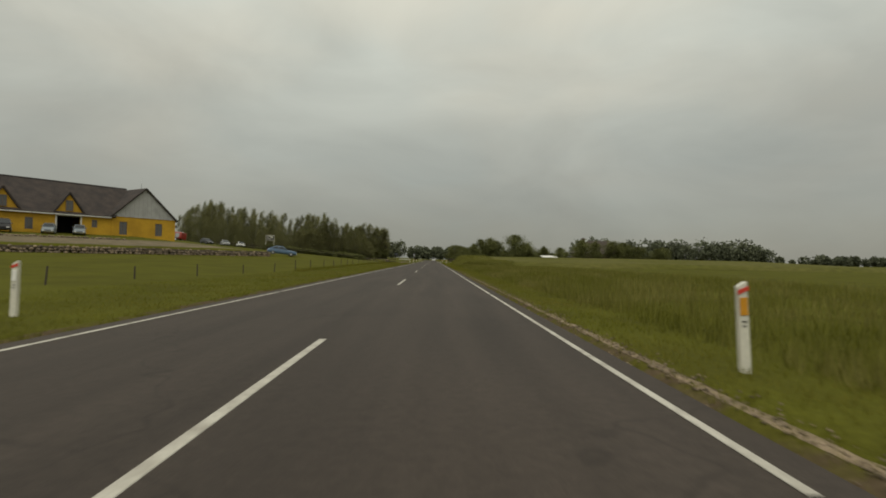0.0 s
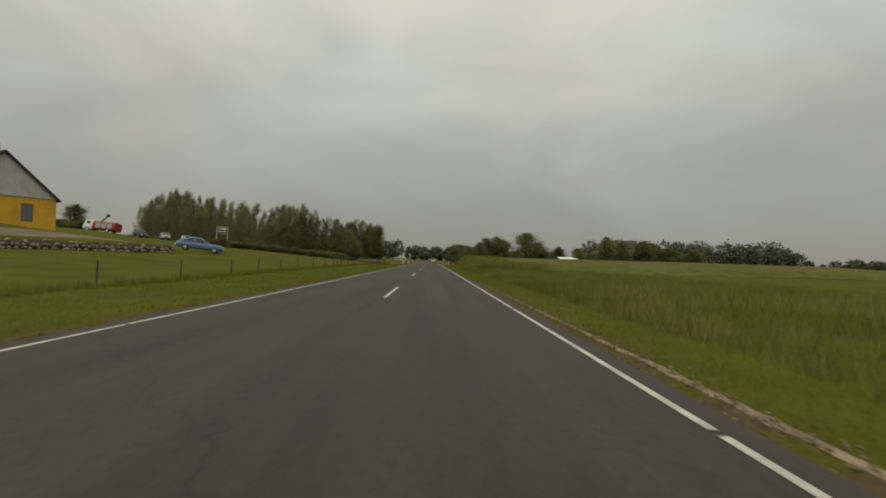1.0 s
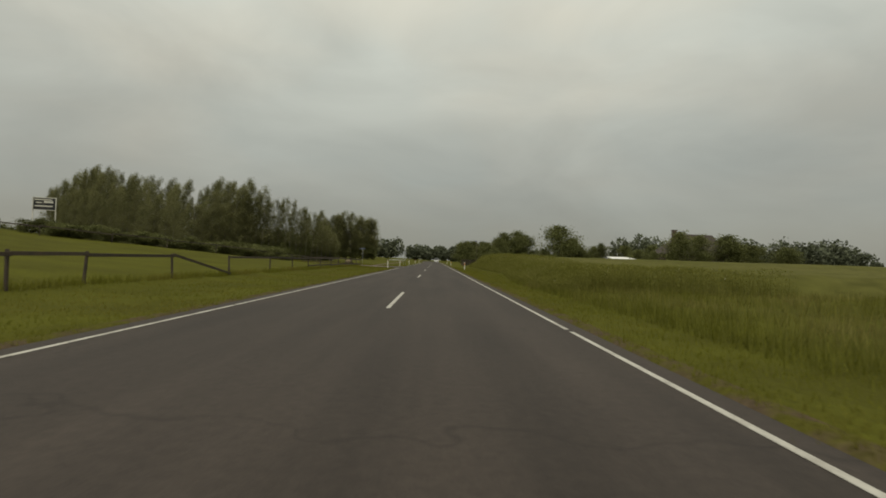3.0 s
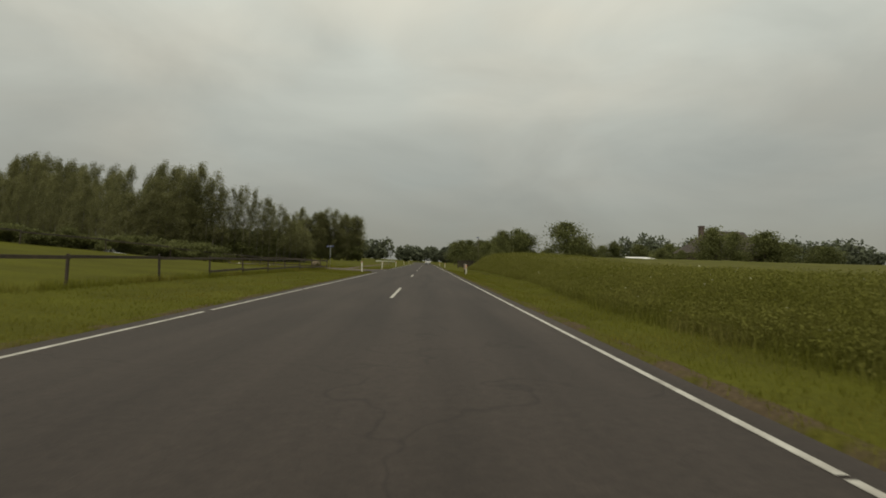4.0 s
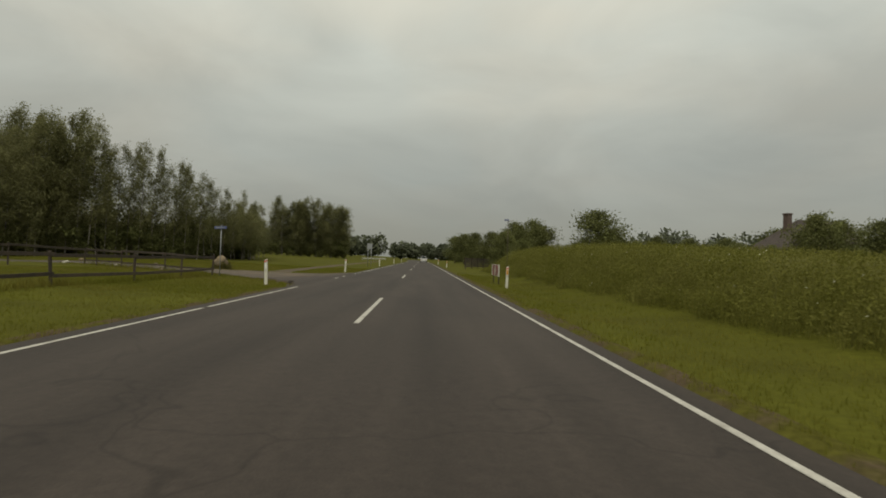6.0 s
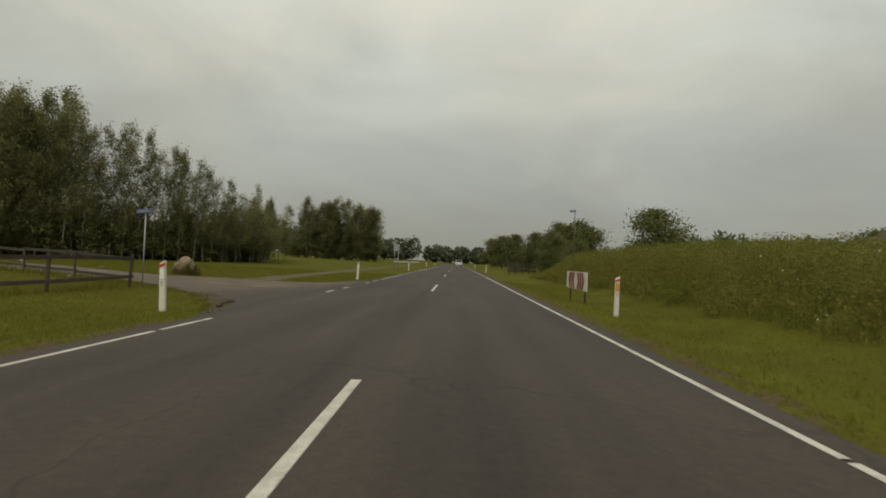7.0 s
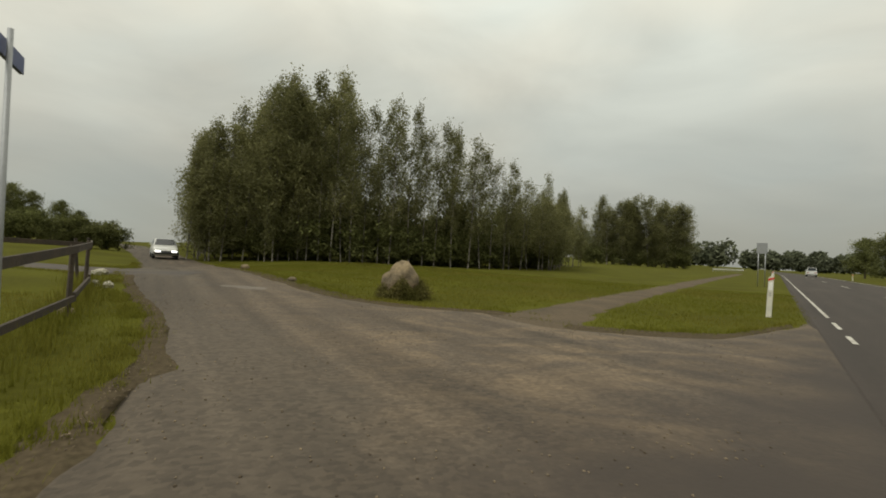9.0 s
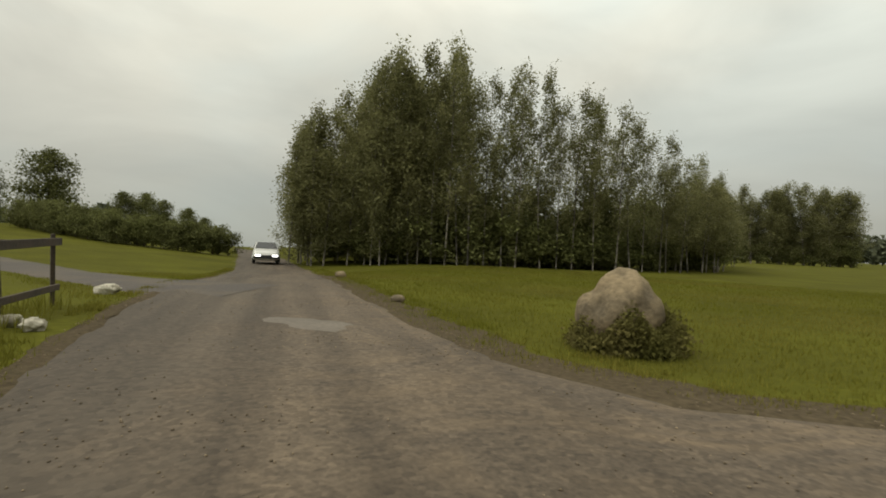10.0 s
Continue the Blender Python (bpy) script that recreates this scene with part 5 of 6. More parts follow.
# chevron board at the junction
board = thing("chevron_board", Matrix.Translation((5.34, 126.55, ground_z(5.34, 126.55))) @ Matrix.Rotation(radians(-1.5), 4, "Z"), "white board with red chevrons facing the side road", "road sign")
BL, BZ0, BZ1 = 3.6, 0.46, 1.1
box("panel", (0.03, BL, BZ1 - BZ0), (0, 0, (BZ0 + BZ1) / 2), M_PLASTIC, board, 0.006)
mid_z, bh = (BZ0 + BZ1) / 2, (BZ1 - BZ0) / 2 - 0.02
for s in (1, -1):
    for k in range(4):
        a = s * (0.16 + 0.38 * k)
        tip = s * 0.24
        c = [(-0.018, a, mid_z + bh), (-0.018, a + s * 0.26, mid_z + bh), (-0.018, a + s * 0.26 + tip, mid_z), (-0.018, a + s * 0.26, mid_z - bh), (-0.018, a, mid_z - bh), (-0.018, a + tip, mid_z)]
        if abs(a + s * 0.26 + tip) > BL / 2 - 0.01:
            continue
        bm = bmesh.new()
        f = [bm.verts.new(p) for p in c]
        b = [bm.verts.new((p[0] - 0.006, p[1], p[2])) for p in c]
        for q in (f, b):
            bm.faces.new((q[0], q[1], q[2], q[5]))
            bm.faces.new((q[5], q[2], q[3], q[4]))
        for i in range(6):
            j = (i + 1) % 6
            bm.faces.new((f[i], f[j], b[j], b[i]))
        part("chevron", bm, M_CHEVRON, board, "red chevron")
for y in (-1.3, 1.3):
    rod("post", (0.05, y, -0.3), (0.05, y, 1.06), 0.03, 0.03, M_POST, board)


def name_sign(x, y, top, plate, turn, low=-0.2, label="", off=0.0, metal=M_STEEL):
    s = thing("street_sign", Matrix.Translation((x, y, ground_z(x, y))) @ Matrix.Rotation(radians(turn), 4, "Z"), label, "street sign")
    rod("pole", (0, 0, low), (0, 0, top), 0.021, 0.019, metal, s, 10)
    p = box("plate", (plate, 0.03, 0.13), (off, -0.05, top - 0.12), M_SIGNBLUE, s, 0.005, label="blue name plate")
    box("lettering_bar", (plate * 0.7, 0.006, 0.045), (off, -0.068, top - 0.12), M_SIGNGREY, p, 0)
    return s


name_sign(-9.05, 123.7, 2.55, 0.95, -33, label="street name sign with blue plate on a steel pole", metal=M_SIGNGREY)
name_sign(8.1, 139.6, 4.6, 0.36, -20, -1.0, "name sign on a tall dark steel pole among bank weeds", -0.12, M_BARK)
info = thing("information_sign", Matrix.Translation((-5.45, 163.0, ground_z(-5.45, 163.0))), "grey back of a road sign on two posts", "road sign")
for s in (-0.2, 0.2):
    rod("post", (s, 0, -0.2), (s, 0, 2.9), 0.03, 0.03, M_STEEL, info)
box("panel", (0.62, 0.03, 0.72), (0, -0.04, 2.55), M_SIGNGREY, info, 0.01)

# advertising board in front of the grove
adz = ground_z(-38.8, 104)
advert = thing("notice_board", Matrix.Translation((-38.8, 104.0, adz)) @ Matrix.Rotation(radians(22), 4, "Z"), "thin white framed notice board with dark unreadable picture", "sign board")
ATOP = 6.3 - adz
for s in (-0.95, 0.95):
    box("post", (0.08, 0.08, ATOP + 0.3), (s, 0.06, ATOP / 2 - 0.15), M_PLASTIC, advert, 0.01)
panel = box("panel", (1.84, 0.04, 1.2), (0, 0, ATOP - 0.62), M_BLACK, advert, 0.01, label="dark printed panel")
for size, at in (((2.0, 0.07, 0.07), (0, -0.02, ATOP)), ((0.07, 0.07, 1.25), (-0.965, -0.02, ATOP - 0.64)), ((0.07, 0.07, 1.25), (0.965, -0.02, ATOP - 0.64)), ((2.0, 0.05, 0.05), (0, -0.02, ATOP - 1.25))):
    box("frame", size, at, M_PLASTIC, advert, 0.01)
for k, (x, z, w, h) in enumerate(((-0.1, -0.2, 1.5, 0.1), (0.35, -0.42, 0.8, 0.2), (-0.45, -0.5, 0.5, 0.1), (-0.05, -0.85, 1.5, 0.12))):
    box("lettering_bar", (w, 0.012, h), (x, -0.03, ATOP + z), M_PLASTIC, panel, 0)

# meadow fence: posts, and two rails along the nearer half
fr = random.Random(31)
fence = thing("meadow_fence", Matrix.Identity(4), "weathered dark wooden post and rail fence, sagging in places", "fence")
fence_posts = []
for fy in (-8.6, -3.3, 1.4, 6.3, 11.0, 15.0, 19.4, 24.9, 31.0, 35.2, 40.1, 45.5, 50.9, 56.1, 60.9, 62.8, 65.9, 71.2, 76.7, 83.6, 89.0, 93.8, 98.4, 102.9, 107.5, 112.1, 116.4, 120.2, 123.5):
    bow = 2.5 * min(1.0, max(0.0, (16.5 - fy) / 20))
    fence_posts.append((-9.0 - 0.4 * ramp01(5, 48, fy) - bow + fr.uniform(-0.08, 0.08), fy))
for x, y in fence_posts:
    z = ground_z(x, y)
    hgt = fr.uniform(0.55, 0.66) if y < 12 else fr.uniform(0.85, 0.98) if y < 60 else fr.uniform(0.98, 1.1)
    t = Matrix.Rotation(fr.uniform(-0.06, 0.06), 4, "X") @ Matrix.Rotation(fr.uniform(-0.05, 0.05), 4, "Y")
    if y < 60:
        part("post", rod_bm(Vector((x, y, z - 0.3)), Vector((x + fr.uniform(-0.06, 0.06), y + fr.uniform(-0.06, 0.06), z + hgt)), 0.036, 0.03, 8), M_POST, fence)
    else:
        box("post", (0.07, 0.07, hgt + 0.3), (x, y, z + hgt / 2 - 0.15), M_WOOD, fence, 0.008, t)


def rail(a, b, w=0.04, h=0.105):
    a, b = Vector(a), Vector(b)
    d = b - a
    m = d.to_track_quat("X", "Z").to_matrix().to_4x4()
    box("rail", (d.length + 0.08, w, h), (a + b) / 2, M_WOOD, fence, 0.006, m)


for (x0, y0), (x1, y1) in zip(fence_posts, fence_posts[1:]):
    z0, z1 = ground_z(x0, y0), ground_z(x1, y1)
    if y0 > 60:
        sag = fr.choice((0, 0, 0, 0.05))
        if 70 < y0 < 72:
            rail((x0 + 0.07, y0, z0 + 0.95), (x1 + 0.07, y1, z1 + 0.1))
        else:
            rail((x0 + 0.07, y0, z0 + 0.92 - sag), (x1 + 0.07, y1, z1 + 0.9))
        if y0 > 91:
            rail((x0 + 0.06, y0, z0 + 0.28), (x1 + 0.06, y1, z1 + 0.34 - sag))
# the fence's other sides: along the side road and across the meadow
back = [(-9.4, 123.5), (-12.7, 125.65), (-15.9, 127.25), (-18.7, 128.5)]
far_side = [(-48, 93.5), (-44, 94.6), (-40, 96.0), (-35, 98.4), (-30, 101.0), (-26.5, 104.5), (-23, 108.2), (-20, 112), (-18, 116), (-17.4, 121), (-17.6, 127.8)]
for line in (back, far_side):
    for (x0, y0), (x1, y1) in zip(line, line[1:]):
        z0, z1 = ground_z(x0, y0), ground_z(x1, y1)
        box("post", (0.055, 0.055, 1.2), (x1, y1, z1 + 0.4), M_WOOD, fence, 0.008, Matrix.Rotation(fr.uniform(-0.07, 0.07), 4, "X") @ Matrix.Rotation(fr.uniform(-0.07, 0.07), 4, "Y"))
        rail((x0, y0 + 0.06, z0 + 0.9 + fr.uniform(-0.08, 0.04)), (x1, y1 + 0.07, z1 + 0.9 + fr.uniform(-0.08, 0.04)))
        if line is back:
            rail((x0, y0 + 0.06, z0 + 0.3), (x1, y1 + 0.06, z1 + 0.26), h=0.085)

# plank pen by the roadside shrubs
pen = thing("plank_fence", Matrix.Identity(4), "dark horizontal plank fence below roadside shrubs", "fence")
pz = 0.0
for k in range(5):
    a, b = Vector((7.2, 171.5, pz + 0.3 + 0.27 * k)), Vector((11.8, 181.5, pz + 0.3 + 0.27 * k))
    d = b - a
    box("plank", (d.length, 0.04, 0.2), (a + b) / 2, M_WOOD, pen, 0.006, d.to_track_quat("X", "Z").to_matrix().to_4x4())
for k in range(5):
    box("post", (0.12, 0.12, 1.8), (7.2 + 4.6 * k / 4 + 0.1, 171.5 + 10 * k / 4, pz + 0.7), M_WOOD, pen, 0.01)

# pale guard rail where the road bends away
guard = thing("guard_rail", Matrix.Identity(4), "pale guard rail at the far bend", "guard rail")
gp = [(-17 + 0.32 * k, 258 + 3.4 * k) for k in range(14)]
for (x0, y0), (x1, y1) in zip(gp, gp[1:]):
    z0, z1 = ground_z(x0, y0) + 0.6, ground_z(x1, y1) + 0.6
    d = Vector((x1 - x0, y1 - y0, z1 - z0))
    box("beam", (d.length, 0.06, 0.28), ((x0 + x1) / 2, (y0 + y1) / 2, (z0 + z1) / 2), M_WHITE, guard, 0.02, d.to_track_quat("X", "Z").to_matrix().to_4x4())
    box("post", (0.08, 0.08, 0.9), (x0, y0, z0 - 0.3), M_STEEL, guard, 0.01)

# ---- stones ----


def rock(name, x, y, size, mat, seed, label, category, rough=0.16, sink=0.25, sub=4, top=0.0):
    rs = random.Random(seed)
    bm = bmesh.new()
    bmesh.ops.create_icosphere(bm, subdivisions=sub, radius=1.0)
    o = Vector((rs.uniform(0, 50), rs.uniform(0, 50), rs.uniform(0, 50)))
    for v in bm.verts:
        n = v.co.normalized()
        k = 1 + rough * noise.noise(n * 1.3 + o) + rough * 0.45 * noise.noise(n * 3.1 + o) + 0.03 * noise.noise(n * 9 + o)
        v.co = n * k
        if top and v.co.z > 0:
            v.co.x *= 1 - top * v.co.z
            v.co.y *= 1 - top * v.co.z
        v.co = Vector((v.co.x * size[0], v.co.y * size[1], v.co.z * size[2]))
    ob = part(name, bm, mat, None, smooth=True)
    ob.matrix_basis = Matrix.Translation((x, y, ground_z(x, y) + size[2] * (1 - sink))) @ Matrix.Rotation(rs.uniform(0, 6), 4, "Z")
    return tagged(ob, label, category)


BOULDER = (-12.42, 132.8)
rock("boulder", *BOULDER, (0.475, 0.46, 0.55), M_BOULDER, 5, "large pale brown boulder in the grass by the junction", "boulder", sink=0.36, top=0.2, rough=0.24)
rock("white_stone", -20.5, 129.6, (0.2, 0.14, 0.11), M_WHITE_STONE, 8, "whitewashed stone marking the drive's grass edge", "stone", rough=0.34)
rock("white_stone", -16.6, 128.0, (0.13, 0.1, 0.08), M_WHITE_STONE, 9, "small whitewashed stone in the grass verge", "stone", rough=0.34)
rock("white_stone", -16.95, 127.85, (0.13, 0.1, 0.08), M_WHITE_STONE, 12, "small whitewashed stone in the grass verge", "stone", rough=0.34)
rock("field_stone", -12.9, 125.7, (0.12, 0.1, 0.07), M_STONE, 14, "small dull grey stone in the grass verge", "stone")
for k, (x, y, s) in enumerate(((-17.0, 133.4, 0.13), (-24.5, 137.4, 0.2))):
    rock("field_stone", x, y, (s, s * 0.9, s * 0.7), M_BOULDER, 30 + k, "brown field stone along the track's edge", "stone", sub=2)

cg = random.Random(19)
for k in range(9):
    x, y = -4.45 - 0.32 * (k / 8 - 0.5) + cg.uniform(-0.1, 0.1), 119.3 + 1.5 * (k / 8 - 0.5) + cg.uniform(-0.1, 0.1)
    w = cg.uniform(0.04, 0.085)
    rock("earth_clod", x, y, (w, w * cg.uniform(0.6, 0.9), w * cg.uniform(0.4, 0.55)), M_MUD, 50 + k, "small dark clod of mud at the road corner", "mud clod", sub=3, sink=0.2, rough=0.45).matrix_basis.translation.z += 0.03

# ---- far buildings on the field side ----
cottage = thing("cottage", pose(64.6, 181.0, 0.3, 0, 0, 12) @ Matrix.Scale(0.88, 4), "old cottage with dark thatched roof and brick chimney", "house")
box("wall", (17.6, 8, 5.2), (0, 0, 2.6), M_BRICK, cottage, 0.03)
roof_slab([(-9.4, -4.8, 4.6), (9.2, -4.8, 4.6), (7.4, 0, 10.4), (-2.6, 0, 10.4)], mat=M_THATCH, parent=cottage, label="dark thatch")
roof_slab([(9.2, 4.8, 4.6), (-9.4, 4.8, 4.6), (-2.6, 0, 10.4), (7.4, 0, 10.4)], mat=M_THATCH, parent=cottage, label="dark thatch")
part("hip", plate_bm([(-9.4, 4.8, 4.6), (-9.4, -4.8, 4.6), (-2.6, 0, 10.4)], 0.25), M_THATCH, cottage)
part("gable", plate_bm([(9.0, -4.7, 4.6), (9.0, 4.7, 4.6), (7.4, 0, 10.3)], 0.25), M_THATCH, cottage)
box("chimney", (1.0, 1.0, 4.6), (-5.0, 0, 9.0), M_BRICK, cottage, 0.03)
box("chimney_cap", (1.2, 1.2, 0.25), (-5.0, 0, 11.4), M_BRICK, cottage, 0.03)
for x in (-6.0, -2.0, 2.0, 6.0):
    box("window", (1.1, 0.1, 1.3), (x, -4.02, 2.4), M_WINDOW_SKY, cottage, 0.01)
shed = thing("white_shed", pose(46.2, 177, 0, 0, 0, 5), "low white shed between the field trees", "shed")
box("wall", (5.4, 3, 2.6), (0, 0, 1.3), M_WHITE, shed, 0.02)
roof_slab([(-3.0, -1.8, 2.65), (3.0, -1.8, 2.65), (3.0, 1.8, 3.2), (-3.0, 1.8, 3.2)], mat=M_WHITE, parent=shed, label="pale roof sheet")
box("door", (0.9, 0.08, 1.75), (1.4, -1.52, 0.9), M_DARK, shed, 0.01)

# ---- grass and crop ----


def blades(name, spots, height, width, count, mat, label, category, seed, droop=0.35, spread=0.1, reach=0.6, bent=False):
    """Tufts of leaning, tapering grass blades; tall ones bend."""
    rs = np.random.RandomState(seed)
    base = np.repeat(np.asarray(spots, np.float32), count, axis=0)
    n = len(base)
    base[:, :2] += rs.normal(size=(n, 2)) * spread
    ang = rs.uniform(0, 2 * np.pi, n)
    out = np.stack([np.cos(ang), np.sin(ang), np.zeros(n)], 1)
    side = np.stack([-np.sin(ang), np.cos(ang), np.zeros(n)], 1)
    h = (np.repeat(np.broadcast_to(height, len(spots)), count) * rs.uniform(0.5, 1.25, n))[:, None]
    w = (width * rs.uniform(0.6, 1.3, n))[:, None]
    up = np.array((0, 0, 1.0))
    lean = (reach * rs.uniform(0.2, 1.0, n))[:, None] * h
    p1 = base + up * h * 0.55 + out * lean * 0.35
    p2 = base + up * h * (1 - droop * 0.4) + out * lean
    if bent:
        v = np.stack([base - side * w, base + side * w, p1 - side * w * 0.8, p1 + side * w * 0.8, p2 - side * w * 0.12, p2 + side * w * 0.12], 1).reshape(-1, 3)
        k = np.arange(n)[:, None] * 6
        q = np.concatenate([k + np.array((0, 1, 3, 2)), k + np.array((2, 3, 5, 4))])
    else:
        v = np.stack([base - side * w, base + side * w, p2 + side * w * 0.2, p2 - side * w * 0.2], 1).reshape(-1, 3)
        q = np.arange(4 * n).reshape(-1, 4)
    ob = fast_mesh(name, v, q, mat)
    return tagged(ob, label, category, kind="stuff")


def scatter(n, x0, x1, y0, y1, seed, keep=None, near=None):
    rs = random.Random(seed)
    out = []
    while len(out) < n:
        x = x0 + (x1 - x0) * (rs.random() ** (near or 1.0))
        y = rs.uniform(y0, y1)
        if on_track(x, y) or (keep and not keep(x, y)):
            continue
        out.append((x, y, ground_z(x, y) - 0.01))
    return out


def off_boulder(x, y):
    return math.dist((x, y), BOULDER) > 0.5 and not (5.1 < x < 5.6 and 124.4 < y < 128.6)


blades("verge_grass", scatter(17000, 4.1, 7.6, -28, 142, 1, off_boulder, 1.2), 0.09, 0.006, 6, M_BLADE, "short green verge grass beside the road", "grass", 1, spread=0.16)
blades("verge_grass", scatter(17000, -4.15, -9.6, -28, 118, 2, off_boulder, 1.2), 0.08, 0.006, 6, M_BLADE, "short green verge grass beside the road", "grass", 2, spread=0.16)
blades("corner_grass", scatter(9000, -16, -4.1, 112, 129, 10, off_boulder), 0.07, 0.0045, 9, M_BLADE, "short mown grass at the corner of the junction", "grass", 10, spread=0.14)
blades("junction_grass", scatter(21000, -30, -4, 129, 152, 3, off_boulder), 0.075, 0.0055, 8, M_BLADE, "short green grass round the junction and before the grove", "grass", 3, spread=0.14)
blades("tall_meadow_grass", scatter(17000, 6.2, 24, -28, 84, 4, None, 1.7), 0.4, 0.008, 5, M_MEADOW, "tall unmown meadow grass beside the road", "grass", 4, spread=0.22, reach=0.5)
wr = np.random.RandomState(15)
# thickest in front and on the road side, up to half the boulder's height
wa = np.where(wr.rand(7000) < 0.7, wr.normal(-0.55, 1.0, 7000), wr.uniform(0, 2 * np.pi, 7000))
thick = 0.5 + 0.5 * np.cos(wa + 0.45)
wd = 0.44 + np.abs(wr.normal(size=7000)) * (0.07 + 0.07 * thick)
wz = wr.beta(1.3, 1.7, 7000) * np.clip((0.18 + 0.24 * thick) * (1.1 - 1.1 * (wd - 0.44)) * (1 + 0.35 * np.sin(5.0 * wa)), 0.08, 0.6)
wc = np.stack([BOULDER[0] + wd * np.cos(wa), BOULDER[1] + wd * np.sin(wa), ground_z(*BOULDER) + wz], 1)
wv, wq = leaf_quads(wr, wc, 0.026, -0.6)
tagged(fast_mesh("boulder_weeds", wv, wq, M_WEED), "dark leafy weeds round the foot of a boulder", "weeds", kind="stuff")
# tufts that grow in from the verge over the bare margins
mg = random.Random(31)
tufts = []
for side in (0, 1):
    for (a, b) in zip(SIDE[1:12], SIDE[2:13]):
        p, q, far_side = Vector(a[side]), Vector(b[side]), Vector(a[1 - side])
        out = (p - far_side).normalized()
        for k in range(int((q - p).length * 70)):
            s = p.lerp(q, mg.random()) + out * (mg.random() ** 0.6 * (0.5 + 0.5 * side) - 0.12)
            if noise.noise(Vector((s.x * 1.3, s.y * 1.3, 4.0))) + 0.5 * noise.noise(Vector((s.x * 4, s.y * 4, 1.0))) > 0.04:
                tufts.append((s.x, s.y, ground_z(s.x, s.y)))
for k in range(2600):
    y, s = mg.uniform(-28, 118), mg.choice((-1, 1))
    x = s * (3.98 + abs(mg.gauss(0, 0.14)))
    if noise.noise(Vector((s * 9.0, y * 0.9, 6.0))) > -0.05:
        tufts.append((x, y, ground_z(x, y)))
blades("margin_tufts", tufts, 0.085, 0.006, 7, M_BLADE, "sparse grass tufts growing into the bare road margins", "grass", 12, spread=0.05)


def loose_stones(name, spots, size, mat, label, seed):
    """Small angular loose stones, each a squashed octahedron lying on the ground."""
    rs = np.random.RandomState(seed)
    c = np.asarray(spots, np.float32)
    n = len(c)
    s = size * rs.uniform(0.45, 1.3, (n, 1, 1)) * (0.7 + 0.6 * rs.rand(n, 6, 1))
    ang = rs.uniform(0, np.pi, n)
    unit = np.array(((1, 0, 0), (0, 1, 0), (-1, 0, 0), (0, -1, 0), (0, 0, 0.75), (0, 0, -0.5)))
    co, si = np.cos(ang)[:, None], np.sin(ang)[:, None]
    x, y = unit[None, :, 0] * co - unit[None, :, 1] * si, unit[None, :, 0] * si + unit[None, :, 1] * co
    v = np.stack([x, y, np.broadcast_to(unit[None, :, 2], x.shape)], 2) * s + c[:, None, :]
    tri = np.array(((0, 1, 4), (1, 2, 4), (2, 3, 4), (3, 0, 4), (1, 0, 5), (2, 1, 5), (3, 2, 5), (0, 3, 5)))
    q = (np.arange(n)[:, None, None] * 6 + tri[None]).reshape(-1, 3)
    ob = fast_mesh(name, v.reshape(-1, 3), q, mat)
    return tagged(ob, label, "gravel", kind="stuff")


M_PEBBLE = material("loose_gravel", (0.2, 0.155, 0.1), 0.9, 0.2, 3.0, 20.0, 0, second=(0.11, 0.088, 0.062), island=0.5, spec=0.15)
pebbles = []
for (a, b) in zip(SIDE[1:12], SIDE[2:13]):
    l0, r0, l1, r1 = Vector(a[0]), Vector(a[1]), Vector(b[0]), Vector(b[1])
    area = ((l0 - r0).length + (l1 - r1).length) / 2 * abs(l1.x - l0.x)
    for k in range(int(min(area, 26) * 95)):
        u, w = mg.random(), mg.random()
        w = mg.choice((w, w ** 3, 1 - (1 - w) ** 3))
        s = l0.lerp(l1, u).lerp(r0.lerp(r1, u), w)
        if s.x < -4.5 and mg.random() < 0.25 + noise.noise(Vector((s.x * 0.6, s.y * 0.6, 12.0))):
            pebbles.append((s.x, s.y, ground_z(s.x, s.y) + 0.048))
loose_stones("loose_gravel", pebbles, 0.0095, M_PEBBLE, "loose gravel and grit scattered over the side road", 3)
edge_stones = []
for k in range(2600):
    y = mg.uniform(-26, 27)
    x = 4.07 + mg.gauss(0, 0.13)
    if x > 3.86:
        edge_stones.append((x, y, ground_z(x, y) + 0.025))
loose_stones("shoulder_stones", edge_stones, 0.02, M_PEBBLE, "loose pale stones along the road edge", 5)
fence_line = []
fg = random.Random(88)
for k in range(2600):
    y = fg.uniform(14, 123)
    x = -8.9 - 0.5 * ramp01(5, 48, y) + fg.gauss(0, 0.12)
    fence_line.append((x, y, ground_z(x, y) - 0.01))
for a, b in zip(back, back[1:]):
    for k in range(70):
        p = Vector(a).lerp(Vector(b), fg.random())
        x, y = p.x + fg.gauss(0, 0.16), p.y + fg.gauss(0, 0.16)
        fence_line.append((x, y, ground_z(x, y) - 0.01))
blades("fence_grass", fence_line, 0.3, 0.007, 7, M_BLADE, "longer uncut grass along the fence", "grass", 9, spread=0.1, reach=0.5)


def crop_edge(y):
    return 7.9 - 1.3 * (1 - ramp01(82, 104, y))


def crop_band(x, y):
    return x > crop_edge(y) + 0.25 * noise.noise(Vector((0, y * 0.5, 0)))


crop_spots = scatter(8800, 6.2, 17, 73, 157, 6, crop_band, 1.5)


def plant_height(x, y):
    """Low at the rim of the crop and rising inwards, taller further along, uneven."""
    full = 1.08 + 0.2 * ramp01(84, 104, y)
    rise = 0.4 + 0.6 * ramp01(crop_edge(y) - 0.2, crop_edge(y) + 2.2, x)
    rise *= 0.35 + 0.65 * (1 - ramp01(148, 157, y))
    return full * rise * (1 + 0.22 * noise.noise(Vector((x * 0.7, y * 0.7, 9))))


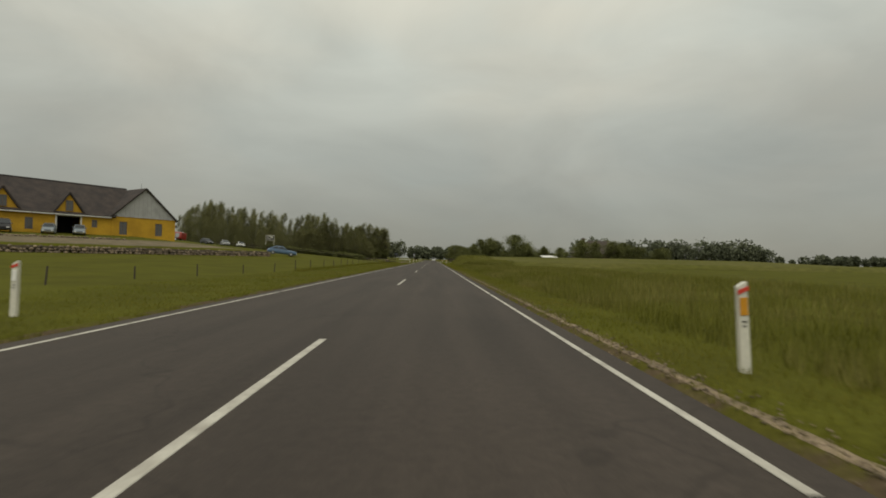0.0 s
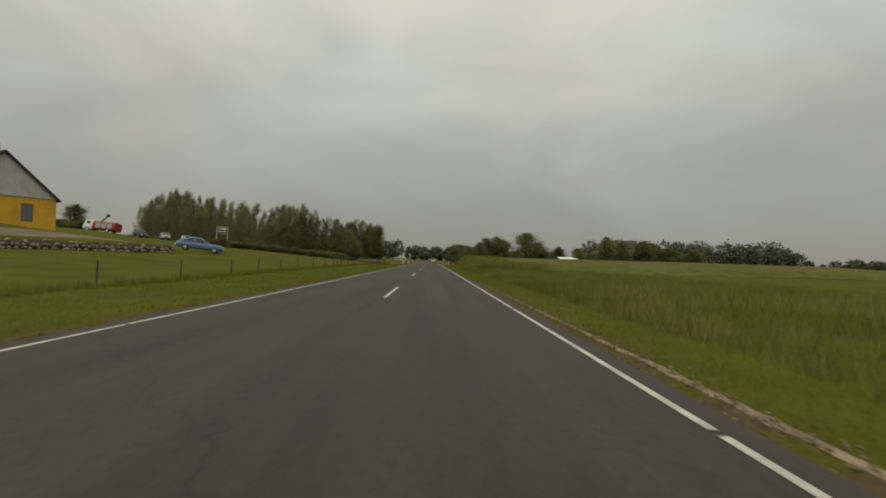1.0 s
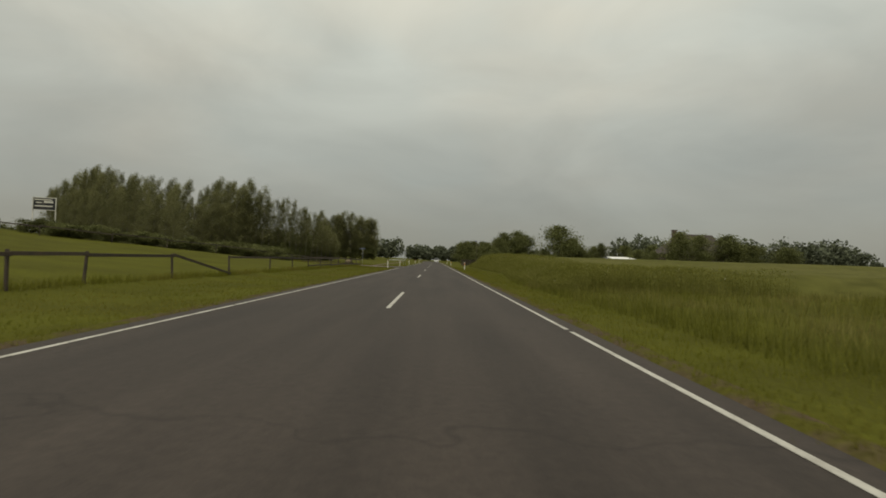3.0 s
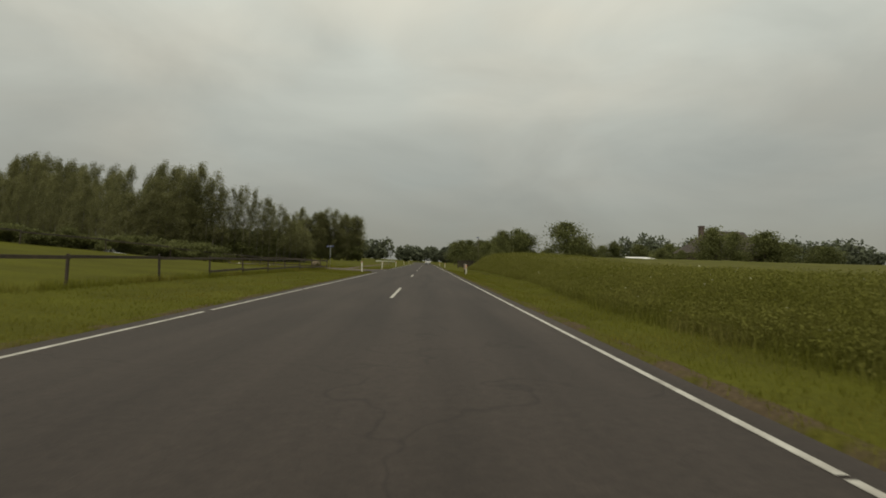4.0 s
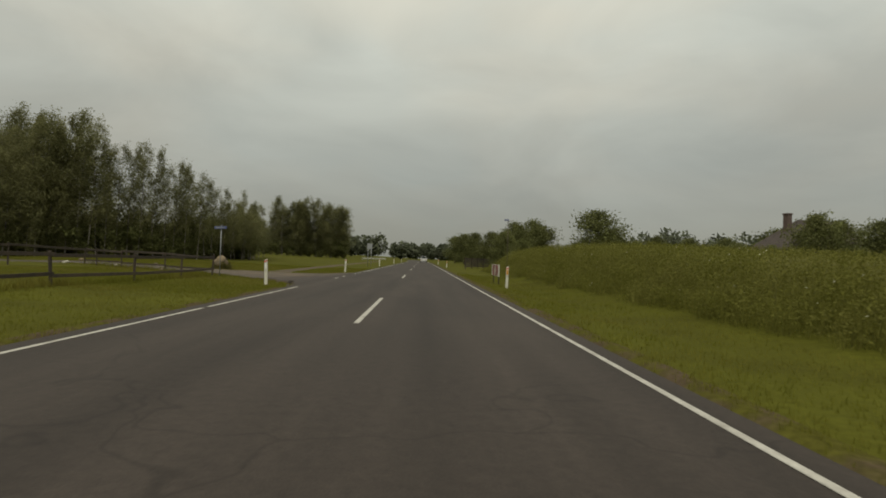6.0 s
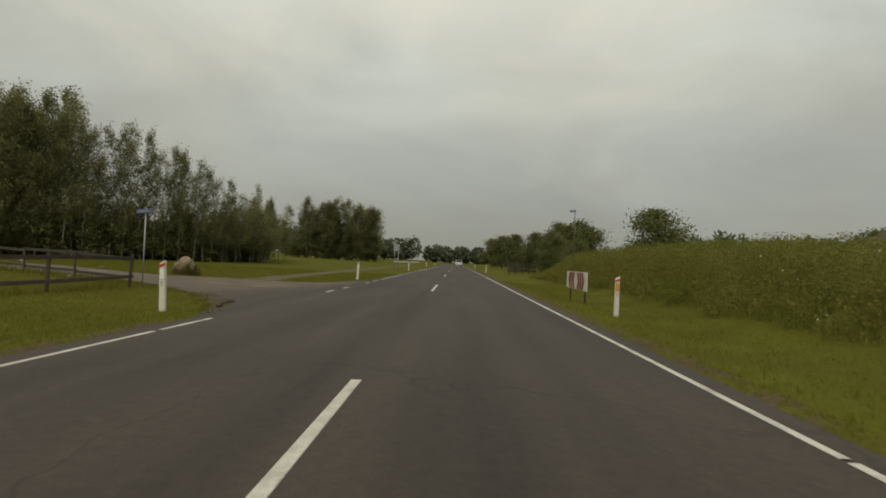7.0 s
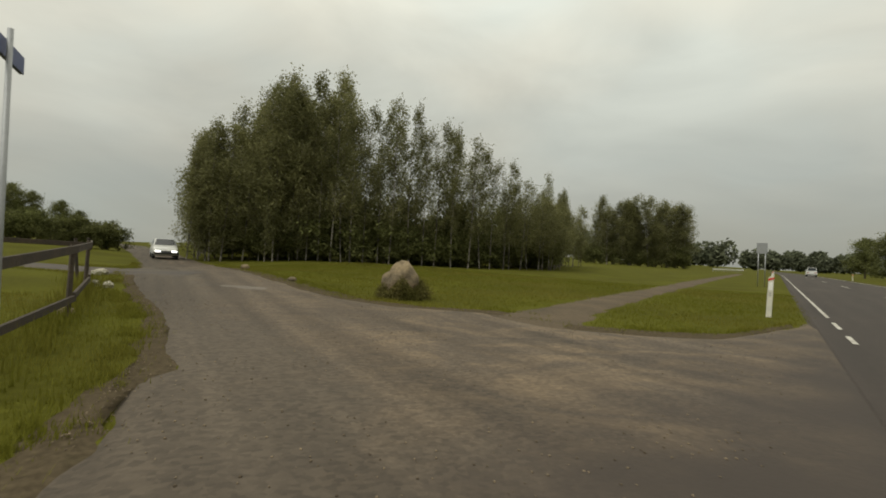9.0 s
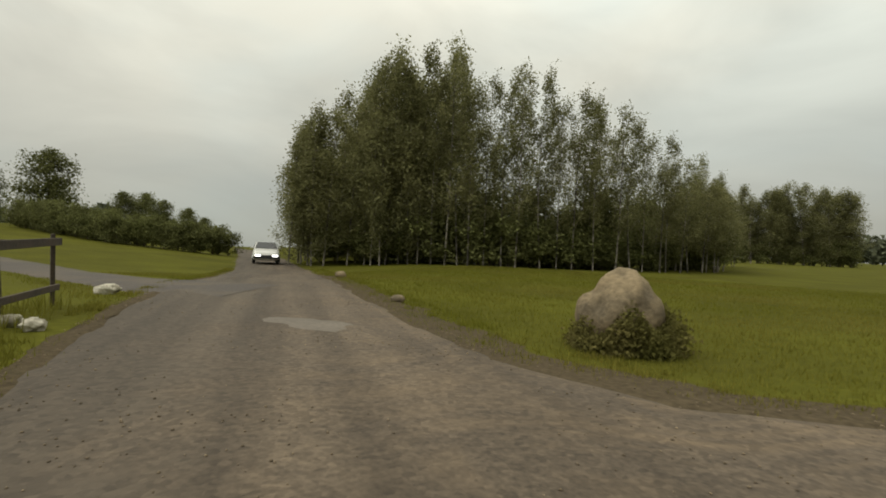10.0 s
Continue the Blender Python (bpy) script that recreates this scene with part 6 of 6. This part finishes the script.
crop_tall = np.array([plant_height(x, y) for x, y, z in crop_spots])
blades("crop_plants", crop_spots, crop_tall * 0.95, 0.009, 4, M_CROP, "tall dense green crop and weeds on the roadside bank", "crop", 6, spread=0.14, reach=0.3, bent=True)
rs6 = np.random.RandomState(66)
cen = np.repeat(np.asarray(crop_spots, np.float32), 56, axis=0)
cen += rs6.normal(size=cen.shape) * np.array((0.2, 0.2, 0.0))
cen[:, 2] += np.repeat(crop_tall, 56) * 1.1 * rs6.beta(1.35, 1.1, len(cen))
v6, q6 = leaf_quads(rs6, cen, 0.032, 0.2)
tagged(fast_mesh("crop_leaves", v6, q6, M_CROP), "leaves of the tall green crop", "crop", kind="stuff")
fl = cen[rs6.choice(len(cen), 600, replace=False)]
fl[:, 2] = np.array([ground_z(float(x), float(y)) for x, y in fl[:, :2]]) + np.array([plant_height(float(x), float(y)) for x, y in fl[:, :2]]) * rs6.uniform(0.7, 1.1, len(fl))
v7, q7 = leaf_quads(rs6, fl, 0.028)
tagged(fast_mesh("pale_flowers", v7, q7, M_FLOWER), "small pale flowers among the crop", "flowers", kind="stuff")

# the standing field behind the band, and the far fields
cv, cf = [], []
cxs, cys = list(np.arange(10.5, 40, 1.2)) + [44, 50, 60, 75, 95, 125], list(np.arange(74, 159, 1.5))
for y in cys:
    for x in cxs:
        edge_drop = ramp01(10.5, 12.5, x) * (1 - ramp01(90, 124, x)) * ramp01(74, 77, y) * (1 - ramp01(148, 158, y))
        cv.append((x, y, ground_z(x, y) + (0.93 + 0.18 * ramp01(84, 104, y)) * edge_drop + 0.12 * noise.noise(Vector((x * 0.8, y * 0.8, 2))) + 0.05 * noise.noise(Vector((x * 2.3, y * 2.3, 5)))))
nc = len(cxs)
cf = [(j * nc + i, j * nc + i + 1, (j + 1) * nc + i + 1, (j + 1) * nc + i) for j in range(len(cys) - 1) for i in range(nc - 1)]
tagged(place_mesh("crop_field", cv, cf, M_FIELD, smooth=True), "standing green crop field reaching back from the road", "crop field", kind="stuff")
